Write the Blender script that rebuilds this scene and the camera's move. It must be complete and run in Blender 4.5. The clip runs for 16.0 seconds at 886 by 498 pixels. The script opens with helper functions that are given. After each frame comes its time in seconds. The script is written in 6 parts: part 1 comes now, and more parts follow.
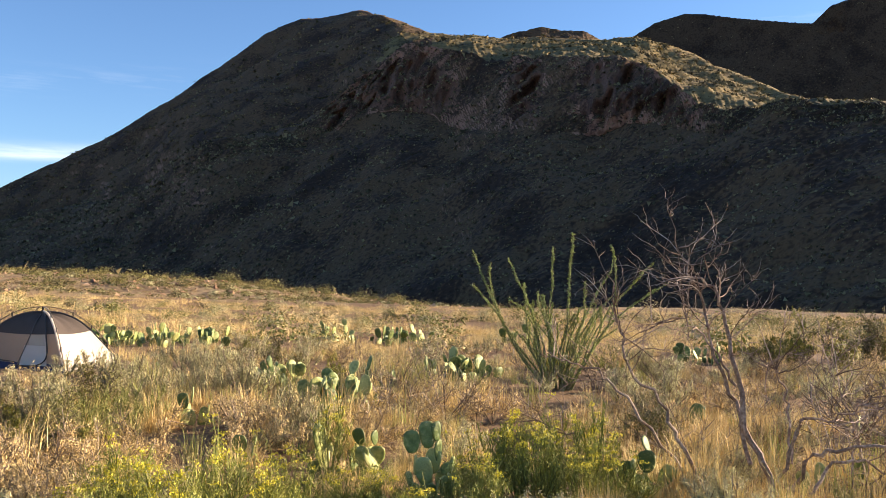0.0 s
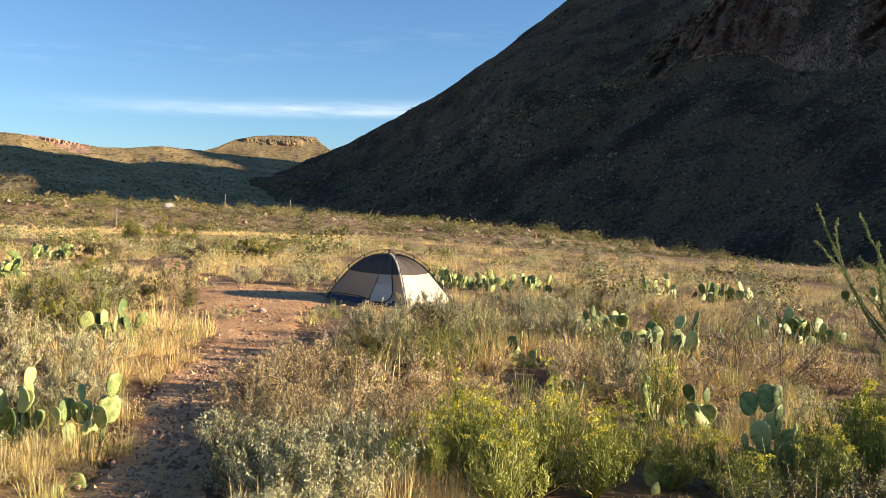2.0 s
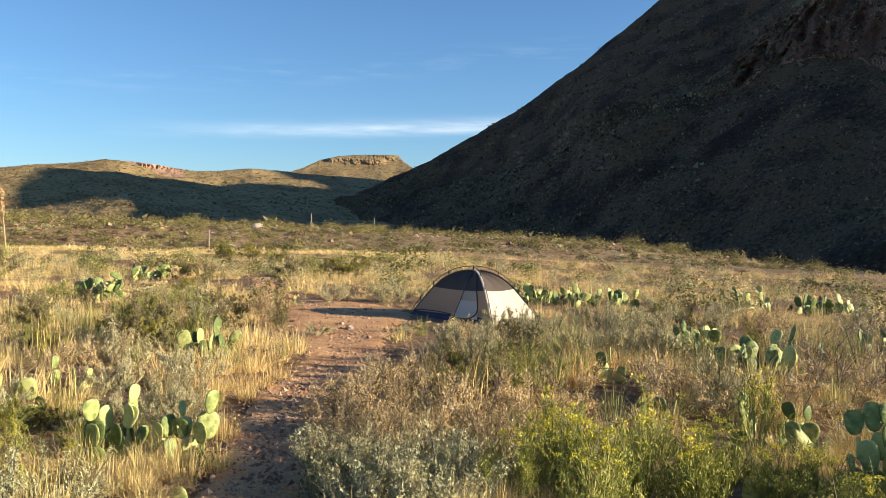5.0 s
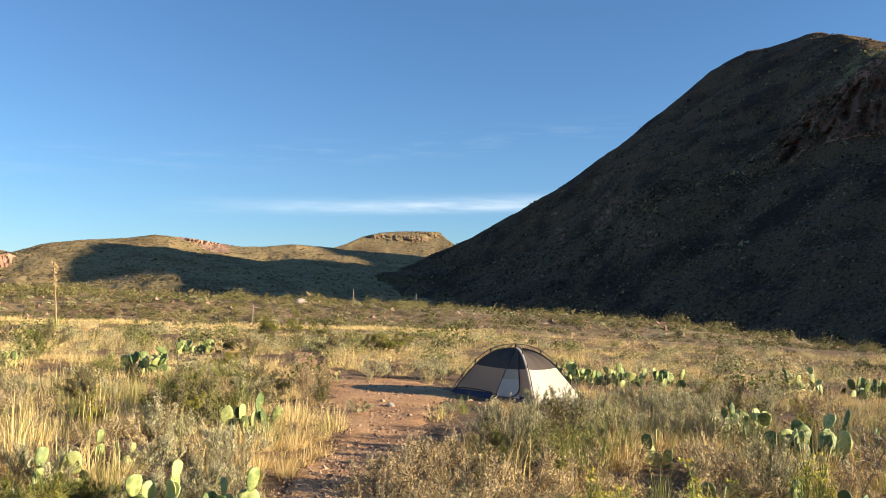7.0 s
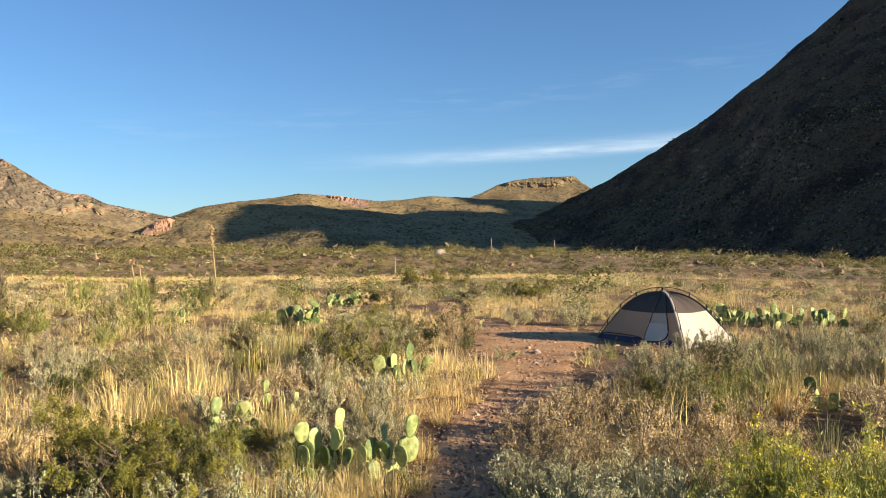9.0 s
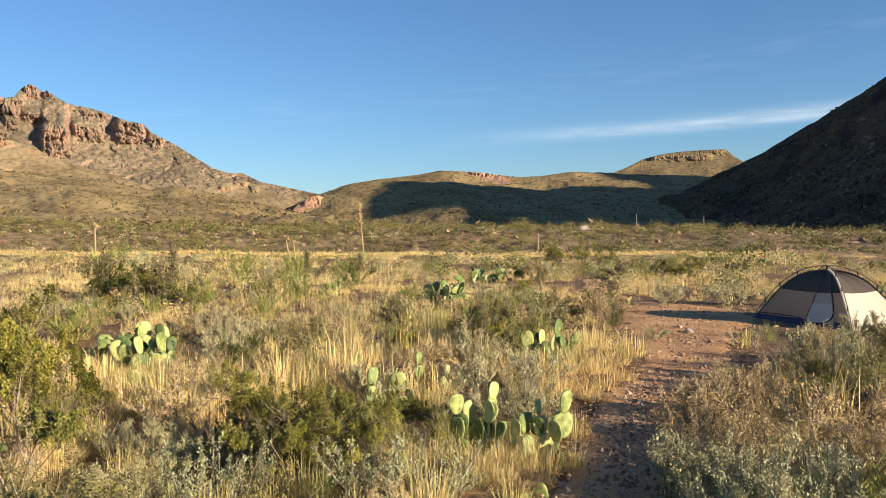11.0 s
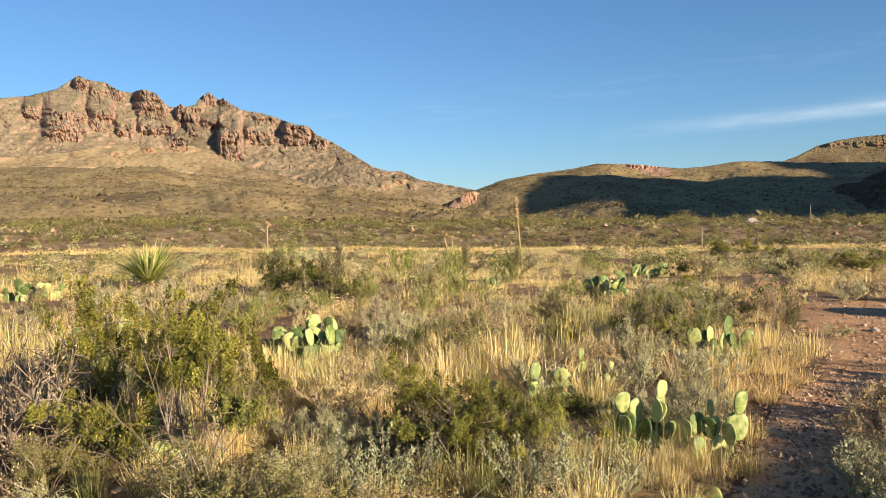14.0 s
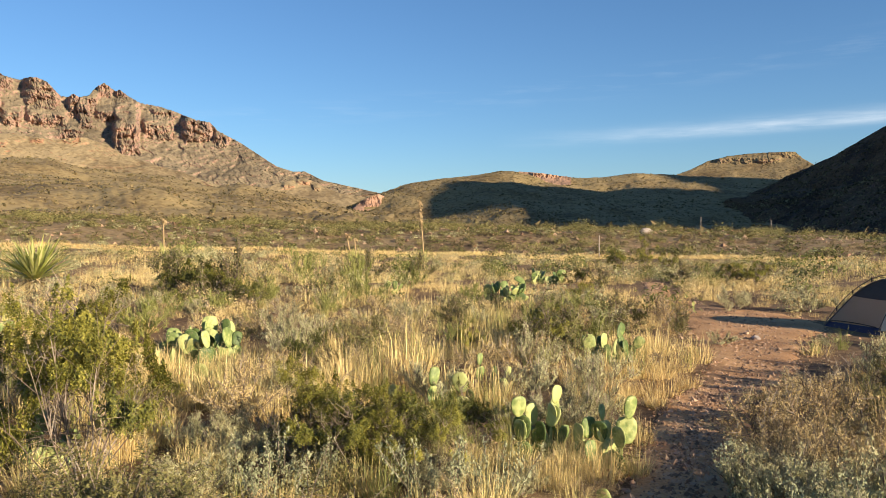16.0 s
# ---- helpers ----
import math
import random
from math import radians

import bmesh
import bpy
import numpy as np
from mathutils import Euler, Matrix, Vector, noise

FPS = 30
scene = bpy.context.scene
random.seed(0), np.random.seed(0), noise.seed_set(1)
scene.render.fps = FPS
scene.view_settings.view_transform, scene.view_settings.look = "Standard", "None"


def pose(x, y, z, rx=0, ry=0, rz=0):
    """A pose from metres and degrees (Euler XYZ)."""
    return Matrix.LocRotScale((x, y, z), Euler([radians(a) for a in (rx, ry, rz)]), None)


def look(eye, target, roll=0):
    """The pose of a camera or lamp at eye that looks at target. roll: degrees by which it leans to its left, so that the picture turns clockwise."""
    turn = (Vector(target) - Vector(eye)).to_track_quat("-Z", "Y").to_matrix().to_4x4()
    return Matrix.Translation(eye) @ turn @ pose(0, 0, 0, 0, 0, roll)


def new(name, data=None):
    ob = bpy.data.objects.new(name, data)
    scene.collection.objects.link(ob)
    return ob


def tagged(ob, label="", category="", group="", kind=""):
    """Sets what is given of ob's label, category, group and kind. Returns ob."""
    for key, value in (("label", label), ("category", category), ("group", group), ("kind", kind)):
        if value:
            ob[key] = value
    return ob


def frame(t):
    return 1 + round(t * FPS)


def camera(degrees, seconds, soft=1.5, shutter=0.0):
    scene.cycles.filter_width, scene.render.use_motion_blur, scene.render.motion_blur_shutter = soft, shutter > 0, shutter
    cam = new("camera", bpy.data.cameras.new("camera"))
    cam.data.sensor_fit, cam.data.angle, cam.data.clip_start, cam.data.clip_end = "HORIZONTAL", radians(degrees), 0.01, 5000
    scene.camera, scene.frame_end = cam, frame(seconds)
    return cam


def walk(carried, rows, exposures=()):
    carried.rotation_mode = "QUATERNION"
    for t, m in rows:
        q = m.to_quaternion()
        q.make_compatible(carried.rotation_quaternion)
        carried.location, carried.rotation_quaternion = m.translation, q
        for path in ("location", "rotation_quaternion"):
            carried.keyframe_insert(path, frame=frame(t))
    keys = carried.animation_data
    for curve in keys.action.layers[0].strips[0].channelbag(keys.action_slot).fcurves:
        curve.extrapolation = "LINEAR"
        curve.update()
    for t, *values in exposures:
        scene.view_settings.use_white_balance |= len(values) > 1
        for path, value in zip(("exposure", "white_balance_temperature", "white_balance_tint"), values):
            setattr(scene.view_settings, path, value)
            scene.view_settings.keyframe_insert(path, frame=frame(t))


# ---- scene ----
cam = camera(56.33, 16.0, soft=0.55)
PATH = [
    (0.0, -0.000, -0.000, 1.600, 91.20, -0.50, 0.00),
    (0.5, -0.038, -0.002, 1.592, 89.70, -0.84, 6.49),
    (1.0, -0.068, -0.007, 1.594, 88.73, -1.19, 12.79),
    (1.5, -0.092, -0.008, 1.592, 87.72, -1.34, 18.04),
    (2.0, -0.114, -0.013, 1.588, 87.45, -1.57, 21.68),
    (2.5, -0.123, -0.026, 1.592, 87.32, -1.48, 24.12),
    (3.0, -0.125, -0.027, 1.594, 87.57, -1.42, 25.04),
    (3.5, -0.130, -0.032, 1.593, 87.80, -1.35, 25.32),
    (4.0, -0.133, -0.027, 1.591, 87.85, -1.01, 25.58),
    (6.5, -0.127, -0.063, 1.608, 92.04, -0.78, 30.19),
    (7.0, -0.126, -0.068, 1.608, 93.69, -0.92, 30.23),
    (7.5, -0.135, -0.066, 1.604, 92.79, -0.54, 31.41),
    (8.0, -0.130, -0.070, 1.605, 91.46, 0.03, 34.39),
    (8.5, -0.148, -0.063, 1.602, 90.38, 0.48, 38.10),
    (9.0, -0.191, -0.082, 1.613, 90.12, 1.35, 39.72),
    (9.5, -0.241, -0.110, 1.612, 89.56, 1.78, 41.64),
    (10.0, -0.253, -0.124, 1.608, 89.14, 1.57, 44.52),
    (12.5, -0.268, -0.161, 1.611, 88.48, 1.47, 54.81),
    (13.0, -0.280, -0.165, 1.613, 88.37, 1.66, 56.69),
    (13.5, -0.291, -0.168, 1.610, 88.17, 2.12, 59.12),
    (14.0, -0.301, -0.167, 1.607, 88.66, 1.92, 60.23),
    (14.5, -0.305, -0.175, 1.609, 88.94, 1.36, 59.10),
    (15.0, -0.302, -0.167, 1.606, 88.80, 1.20, 56.89),
    (15.5, -0.278, -0.173, 1.615, 88.91, 0.83, 54.54),
    (16.0, -0.283, -0.168, 1.615, 88.76, 0.46, 53.58),
]
EXPOSURE = [(0.0, 1.72, 7100, 17), (1.0, 1.6, 6850, 12), (2.0, 1.42, 6780, 10), (3.5, 1.31, 6680, 9), (7.0, 1.30, 6620, 9), (9.0, 1.17, 6600, 10), (13.5, 1.02, 6600, 10), (16.0, 1.03, 6600, 10)]
walk(cam, [(t, pose(*row)) for t, *row in PATH], EXPOSURE)

# ---- sky and sun ----
SUN_AZ, SUN_EL = -72.3, 14.8          # azimuth counted to the left of +y
sun_dir = Vector((-math.sin(radians(SUN_AZ)) * math.cos(radians(SUN_EL)),
                  math.cos(radians(SUN_AZ)) * math.cos(radians(SUN_EL)), math.sin(radians(SUN_EL))))
world = bpy.data.worlds.new("sky")
scene.world = world
world.use_nodes = True
wn, wl = world.node_tree.nodes, world.node_tree.links
wn.clear()


def wmath(op, a, b=None, c=None):
    n = wn.new("ShaderNodeMath")
    n.operation = op
    for i, v in enumerate((a, b, c)):
        if v is None:
            continue
        if isinstance(v, (int, float)):
            n.inputs[i].default_value = v
        else:
            wl.new(v, n.inputs[i])
    return n.outputs[0]


sky = wn.new("ShaderNodeTexSky")
sky.sky_type = "NISHITA"
sky.sun_disc = False
sky.sun_elevation, sky.sun_rotation = radians(SUN_EL), radians(-SUN_AZ)
sky.altitude, sky.air_density, sky.dust_density, sky.ozone_density = 1000, 1.1, 0.35, 5.6
coord = wn.new("ShaderNodeTexCoord")
sep = wn.new("ShaderNodeSeparateXYZ")
wl.new(coord.outputs["Generated"], sep.inputs[0])
az = wmath("MULTIPLY", wmath("ARCTAN2", wmath("MULTIPLY", sep.outputs[0], -1.0), sep.outputs[1]), 57.2958)
el = wmath("MULTIPLY", wmath("ARCSINE", sep.outputs[2]), 57.2958)
comb = wn.new("ShaderNodeCombineXYZ")
wl.new(wmath("MULTIPLY", az, 0.10), comb.inputs[0])
wl.new(wmath("MULTIPLY", el, 0.9), comb.inputs[1])
wisp = wn.new("ShaderNodeTexNoise")
wisp.inputs["Scale"].default_value, wisp.inputs["Detail"].default_value, wisp.inputs["Roughness"].default_value = 1.6, 6, 0.6
wl.new(comb.outputs[0], wisp.inputs["Vector"])
# a long thin streak of cirrus low over the hills, and a fainter one above it
band = wmath("SUBTRACT", el, wmath("SUBTRACT", 7.55, wmath("MULTIPLY", az, 0.033)))
low = wmath("MULTIPLY", band, wmath("ADD", 1.1, wmath("MULTIPLY", wmath("LESS_THAN", band, 0.0), 0.9)))
streak = wmath("POWER", 2.718, wmath("MULTIPLY", wmath("MULTIPLY", low, low), -2.6))
ends = wmath("MULTIPLY", wmath("MULTIPLY_ADD", az, -0.055, 2.75), 1.0)
endn = wn.new("ShaderNodeClamp")
wl.new(ends, endn.inputs[0])
endr = wn.new("ShaderNodeMapRange")
wl.new(az, endr.inputs["Value"])
endr.inputs["From Min"].default_value, endr.inputs["From Max"].default_value = -10, 22
streak = wmath("MULTIPLY", wmath("MULTIPLY", streak, endn.outputs[0]), endr.outputs[0])
puff = wmath("MULTIPLY_ADD", wisp.outputs["Fac"], 2.6, -0.65)
streak = wmath("MULTIPLY", streak, puff)
band2 = wmath("SUBTRACT", el, wmath("SUBTRACT", 13.6, wmath("MULTIPLY", az, 0.09)))
faint = wmath("POWER", 2.718, wmath("MULTIPLY", wmath("MULTIPLY", band2, band2), -1.6))
faint = wmath("MULTIPLY", wmath("MULTIPLY", faint, wmath("MULTIPLY_ADD", wisp.outputs["Fac"], 4.0, -2.0)), 0.07)
fcl = wn.new("ShaderNodeClamp")
wl.new(faint, fcl.inputs[0])
cloud = wn.new("ShaderNodeClamp")
wl.new(wmath("ADD", wmath("MULTIPLY", streak, 0.43), fcl.outputs[0]), cloud.inputs[0])
cloud.inputs["Max"].default_value = 0.75
mixc = wn.new("ShaderNodeMix")
mixc.data_type = "RGBA"
wl.new(cloud.outputs[0], mixc.inputs[0])
wl.new(sky.outputs[0], mixc.inputs[6])
mixc.inputs[7].default_value = (7.2, 7.6, 8.0, 1)
bg = wn.new("ShaderNodeBackground")
bg.inputs["Strength"].default_value = 0.075
wl.new(mixc.outputs[2], bg.inputs[0])
wo = wn.new("ShaderNodeOutputWorld")
wl.new(bg.outputs[0], wo.inputs[0])

sun = new("sun", bpy.data.lights.new("sun", "SUN"))
sun.data.energy, sun.data.angle, sun.data.color = 5.0, radians(0.6), (1.0, 0.85, 0.64)
sun.matrix_world = look(sun_dir * 50, (0, 0, 0))


# ---- materials ----
def material(name, cols, scale=1.0, fine=20.0, rough=0.85, bump=0.3, island=0.0, glow_through=0.0, metal=0.0, spec=0.3,
             obj_random=0.0, dots=None, steep=None):
    """Noise of two sizes runs through the list of colours; island / obj_random shift it leaf by leaf or thing by thing."""
    m = bpy.data.materials.new(name)
    m.use_nodes = True
    n, l = m.node_tree.nodes, m.node_tree.links
    b = n["Principled BSDF"]
    b.inputs["Roughness"].default_value, b.inputs["Metallic"].default_value = rough, metal
    b.inputs["Specular IOR Level"].default_value = spec
    geo = n.new("ShaderNodeNewGeometry")
    a, c = n.new("ShaderNodeTexNoise"), n.new("ShaderNodeTexNoise")
    for t, s, d in ((a, scale, 3), (c, fine, 4)):
        t.inputs["Scale"].default_value, t.inputs["Detail"].default_value = s, d
        l.new(geo.outputs["Position"], t.inputs["Vector"])

    def mth(op, p, q):
        k = n.new("ShaderNodeMath")
        k.operation = op
        for i, v in enumerate((p, q)):
            if isinstance(v, (int, float)):
                k.inputs[i].default_value = v
            else:
                l.new(v, k.inputs[i])
        return k.outputs[0]
    v = mth("ADD", mth("MULTIPLY", a.outputs["Fac"], 1.1), mth("MULTIPLY", c.outputs["Fac"], 0.9))
    v = mth("SUBTRACT", v, 0.5)
    if island:
        v = mth("ADD", v, mth("MULTIPLY", mth("SUBTRACT", geo.outputs["Random Per Island"], 0.5), island))
    if obj_random:
        oi = n.new("ShaderNodeObjectInfo")
        v = mth("ADD", v, mth("MULTIPLY", mth("SUBTRACT", oi.outputs["Random"], 0.5), obj_random))
    ramp = n.new("ShaderNodeValToRGB")
    l.new(v, ramp.inputs[0])
    e = ramp.color_ramp.elements
    while len(e) < len(cols):
        e.new(0.5)
    for i, col in enumerate(cols):
        e[i].position = 0.2 + 0.6 * i / max(1, len(cols) - 1)
        e[i].color = (*col, 1)
    colour = ramp.outputs[0]
    if steep:  # bare rock where the ground is steep
        rr = n.new("ShaderNodeValToRGB")
        l.new(v, rr.inputs[0])
        e = rr.color_ramp.elements
        while len(e) < len(steep[0]):
            e.new(0.5)
        for i, col in enumerate(steep[0]):
            e[i].position = 0.2 + 0.6 * i / max(1, len(steep[0]) - 1)
            e[i].color = (*col, 1)
        sx = n.new("ShaderNodeSeparateXYZ")
        l.new(geo.outputs["True Normal"], sx.inputs[0])
        k = mth("SUBTRACT", mth("ADD", mth("MULTIPLY", mth("SUBTRACT", a.outputs["Fac"], 0.5), 0.6), steep[1]), sx.outputs[2])
        k = mth("MINIMUM", mth("MAXIMUM", mth("MULTIPLY", k, 6.0), 0.0), 1.0)
        mx = n.new("ShaderNodeMix")
        mx.data_type = "RGBA"
        l.new(k, mx.inputs[0])
        l.new(colour, mx.inputs[6])
        l.new(rr.outputs[0], mx.inputs[7])
        colour = mx.outputs[2]
    if dots:
        vo = n.new("ShaderNodeTexVoronoi")
        vo.inputs["Scale"].default_value = dots[0]
        tc = n.new("ShaderNodeTexCoord")
        l.new(tc.outputs["Object"], vo.inputs["Vector"])
        mx = n.new("ShaderNodeMix")
        mx.data_type = "RGBA"
        l.new(mth("LESS_THAN", vo.outputs["Distance"], dots[1]), mx.inputs[0])
        l.new(colour, mx.inputs[6])
        mx.inputs[7].default_value = (*dots[2], 1)
        colour = mx.outputs[2]
    l.new(colour, b.inputs["Base Color"])
    if bump:
        bp = n.new("ShaderNodeBump")
        bp.inputs["Strength"].default_value = bump
        bp.inputs["Distance"].default_value = 0.4 / fine
        l.new(c.outputs["Fac"], bp.inputs["Height"])
        l.new(bp.outputs[0], b.inputs["Normal"])
    if glow_through:
        tr = n.new("ShaderNodeBsdfTranslucent")
        l.new(colour, tr.inputs[0])
        mx = n.new("ShaderNodeMixShader")
        mx.inputs[0].default_value = glow_through
        l.new(b.outputs[0], mx.inputs[1])
        l.new(tr.outputs[0], mx.inputs[2])
        l.new(mx.outputs[0], n["Material Output"].inputs[0])
    return m


M = {}
M["soil"] = material("soil", [(0.075, 0.041, 0.021), (0.138, 0.078, 0.038), (0.22, 0.133, 0.066), (0.128, 0.075, 0.036)], 0.5, 9.0, 0.95, 0.6)
M["gravel"] = material("gravel", [(0.28, 0.138, 0.058), (0.47, 0.255, 0.115), (0.62, 0.38, 0.185)], 1.2, 38.0, 0.95, 0.9)
M["stone"] = material("stone", [(0.2, 0.115, 0.07), (0.36, 0.215, 0.125), (0.46, 0.30, 0.19)], 6, 60, 0.9, 0.5, island=1.1)
M["pale_stone"] = material("pale_stone", [(0.3, 0.22, 0.17), (0.45, 0.36, 0.29), (0.55, 0.45, 0.38)], 9, 50, 0.9, 0.6)
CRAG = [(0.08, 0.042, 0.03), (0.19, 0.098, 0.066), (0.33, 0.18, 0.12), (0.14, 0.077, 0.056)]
# near-black: shade on the mountain's face is put into this soil colour
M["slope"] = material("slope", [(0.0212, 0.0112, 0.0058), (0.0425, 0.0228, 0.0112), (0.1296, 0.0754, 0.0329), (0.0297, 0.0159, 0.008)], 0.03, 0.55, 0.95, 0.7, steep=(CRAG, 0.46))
# slope tones without bare rock, kept dark to deepen the shoulder's shade
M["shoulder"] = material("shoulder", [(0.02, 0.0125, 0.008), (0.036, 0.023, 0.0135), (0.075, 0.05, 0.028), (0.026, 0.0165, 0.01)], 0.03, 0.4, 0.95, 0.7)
# crag colours at half strength, darkened to carry the shade on the cliff
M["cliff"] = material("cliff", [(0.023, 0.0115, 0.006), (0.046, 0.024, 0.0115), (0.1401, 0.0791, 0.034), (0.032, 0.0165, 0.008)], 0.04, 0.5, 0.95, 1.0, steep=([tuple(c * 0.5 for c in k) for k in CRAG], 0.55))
# grass colours lightened for the part of the ridge in sun
M["sunlit_ridge_grass"] = material("sunlit_ridge_grass", [(0.055, 0.042, 0.016), (0.13, 0.095, 0.034), (0.23, 0.162, 0.06), (0.07, 0.052, 0.02)], 0.03, 0.35, 0.95, 0.5, steep=(CRAG, 0.60))
M["hill"] = material("hill", [(0.121, 0.081, 0.036), (0.216, 0.15, 0.065), (0.306, 0.224, 0.102), (0.169, 0.123, 0.052)], 0.02, 0.25, 0.95, 0.5)
M["crag"] = material("crag", CRAG, 0.05, 0.4, 0.9, 0.9)
M["red_crag"] = material("red_crag", [(0.16, 0.10, 0.07), (0.30, 0.17, 0.105), (0.42, 0.25, 0.16), (0.20, 0.13, 0.085)], 0.015, 0.08, 0.9, 0.9)
RED = [(0.13, 0.087, 0.07), (0.22, 0.138, 0.104), (0.37, 0.23, 0.165), (0.16, 0.112, 0.09)]
M["range"] = material("range", [(0.13, 0.10, 0.062), (0.195, 0.15, 0.092), (0.28, 0.215, 0.128), (0.155, 0.122, 0.076)], 0.009, 0.07, 0.95, 0.8, steep=(RED, 0.66))
M["spur"] = material("spur", [(0.15, 0.105, 0.055), (0.235, 0.172, 0.092), (0.32, 0.24, 0.13), (0.19, 0.14, 0.075)], 0.012, 0.12, 0.95, 0.6, steep=([(0.16, 0.085, 0.05), (0.30, 0.165, 0.10), (0.42, 0.25, 0.15)], 0.6))
M["table"] = material("table", [(0.115, 0.075, 0.034), (0.205, 0.14, 0.062), (0.29, 0.21, 0.097), (0.16, 0.115, 0.05)], 0.02, 0.25, 0.95, 0.5, steep=([(0.10, 0.065, 0.045), (0.2, 0.125, 0.085), (0.34, 0.21, 0.13)], 0.66))
M["bank"] = material("bank", [(0.085, 0.052, 0.027), (0.175, 0.113, 0.055), (0.28, 0.195, 0.10), (0.15, 0.103, 0.047)], 0.25, 2.5, 0.95, 1.0)
M["dry_grass"] = material("dry_grass", [(0.40, 0.255, 0.095), (0.66, 0.47, 0.19), (0.83, 0.64, 0.31), (0.65, 0.50, 0.2), (0.38, 0.32, 0.11)], 0.22, 2.0, 0.7, 0, island=0.45, glow_through=0.10)
M["straw"] = material("straw", [(0.42, 0.28, 0.105), (0.66, 0.47, 0.19), (0.80, 0.60, 0.27), (0.46, 0.36, 0.13)], 0.12, 1.2, 0.7, 0, island=0.35, glow_through=0.15)
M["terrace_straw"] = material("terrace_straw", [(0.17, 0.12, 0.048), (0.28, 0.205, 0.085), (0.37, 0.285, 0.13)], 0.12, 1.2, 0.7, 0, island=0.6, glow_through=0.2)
M["green_grass"] = material("green_grass", [(0.22, 0.24, 0.06), (0.34, 0.34, 0.10), (0.46, 0.40, 0.15)], 0.4, 3, 0.7, 0, island=0.50, glow_through=0.2)
M["sage_leaf"] = material("sage_leaf", [(0.29, 0.262, 0.13), (0.46, 0.425, 0.22), (0.60, 0.56, 0.31)], 1.5, 9, 0.8, 0, island=0.22, glow_through=0.06, obj_random=0.4)
M["silver_leaf"] = material("silver_leaf", [(0.22, 0.225, 0.12), (0.33, 0.335, 0.185), (0.43, 0.43, 0.25)], 1.5, 9, 0.8, 0, island=0.4, glow_through=0.1)
M["creosote_leaf"] = material("creosote_leaf", [(0.06, 0.065, 0.010), (0.155, 0.148, 0.022), (0.33, 0.29, 0.05)], 1.5, 9, 0.6, 0, island=0.45, glow_through=0.06, obj_random=0.4)
M["broom_leaf"] = material("broom_leaf", [(0.12, 0.13, 0.03), (0.22, 0.22, 0.06), (0.35, 0.32, 0.11)], 1.5, 9, 0.7, 0, island=0.30, glow_through=0.10, obj_random=0.3)
M["litter"] = material("litter", [(0.11, 0.068, 0.032), (0.195, 0.128, 0.058), (0.32, 0.222, 0.10)], 0.5, 4.0, 0.8, 0, island=0.8, glow_through=0.1)
M["weed_leaf"] = material("weed_leaf", [(0.13, 0.15, 0.026), (0.27, 0.285, 0.05), (0.45, 0.43, 0.10)], 1.5, 9, 0.6, 0, island=0.45, glow_through=0.14)
M["weed_stem"] = material("weed_stem", [(0.14, 0.15, 0.035), (0.24, 0.25, 0.06), (0.33, 0.30, 0.10)], 3, 20, 0.7, 0, island=0.5)
M["yellow_flower"] = material("yellow_flower", [(0.5, 0.44, 0.035), (0.68, 0.59, 0.06), (0.76, 0.67, 0.12)], 3, 20, 0.7, 0, island=0.8, glow_through=0.3)
M["tan_leaf"] = material("tan_leaf", [(0.36, 0.245, 0.105), (0.55, 0.405, 0.18), (0.70, 0.545, 0.27)], 1.5, 9, 0.8, 0, island=0.25, glow_through=0.06, obj_random=0.5)
M["olive_leaf"] = material("olive_leaf", [(0.085, 0.08, 0.024), (0.17, 0.152, 0.048), (0.29, 0.245, 0.085)], 1.5, 9, 0.7, 0, island=0.25, glow_through=0.05, obj_random=0.4)
M["far_leaf"] = material("far_leaf", [(0.09, 0.079, 0.033), (0.152, 0.122, 0.053), (0.235, 0.175, 0.082), (0.34, 0.25, 0.125)], 0.3, 0.8, 0.85, 0, island=0.35, glow_through=0.3)
# far shrub leaves again, with the shade of the mountain in their colour
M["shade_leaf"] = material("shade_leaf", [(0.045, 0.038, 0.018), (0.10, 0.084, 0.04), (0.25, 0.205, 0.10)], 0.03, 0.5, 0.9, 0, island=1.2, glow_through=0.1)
M["range_leaf"] = material("range_leaf", [(0.06, 0.052, 0.03), (0.12, 0.10, 0.056), (0.22, 0.175, 0.10)], 0.02, 0.3, 0.9, 0, island=0.6, glow_through=0.2)
M["ridge_leaf"] = material("ridge_leaf", [(0.05, 0.043, 0.014), (0.12, 0.095, 0.032), (0.26, 0.18, 0.07)], 0.05, 0.6, 0.9, 0, island=1.0, glow_through=0.1)
M["twig"] = material("twig", [(0.13, 0.09, 0.06), (0.23, 0.17, 0.12), (0.36, 0.29, 0.22)], 4, 40, 0.85, 0.3, island=0.6)
M["bark"] = material("bark", [(0.10, 0.065, 0.045), (0.23, 0.16, 0.12), (0.46, 0.36, 0.29)], 5, 50, 0.85, 0.5, island=0.4)
M["pear"] = material("pear", [(0.085, 0.125, 0.034), (0.185, 0.235, 0.068), (0.41, 0.425, 0.15)], 3, 24, 0.55, 0.5, obj_random=0.8, spec=0.35, dots=(46, 0.15, (0.24, 0.22, 0.10)))
M["spine"] = material("spine", [(0.5, 0.42, 0.25), (0.62, 0.55, 0.36)], 3, 20, 0.6, 0)
M["ocotillo_leaf"] = material("ocotillo_leaf", [(0.13, 0.16, 0.04), (0.23, 0.27, 0.075), (0.34, 0.37, 0.13)], 3, 12, 0.6, 0, island=0.8, glow_through=0.3)
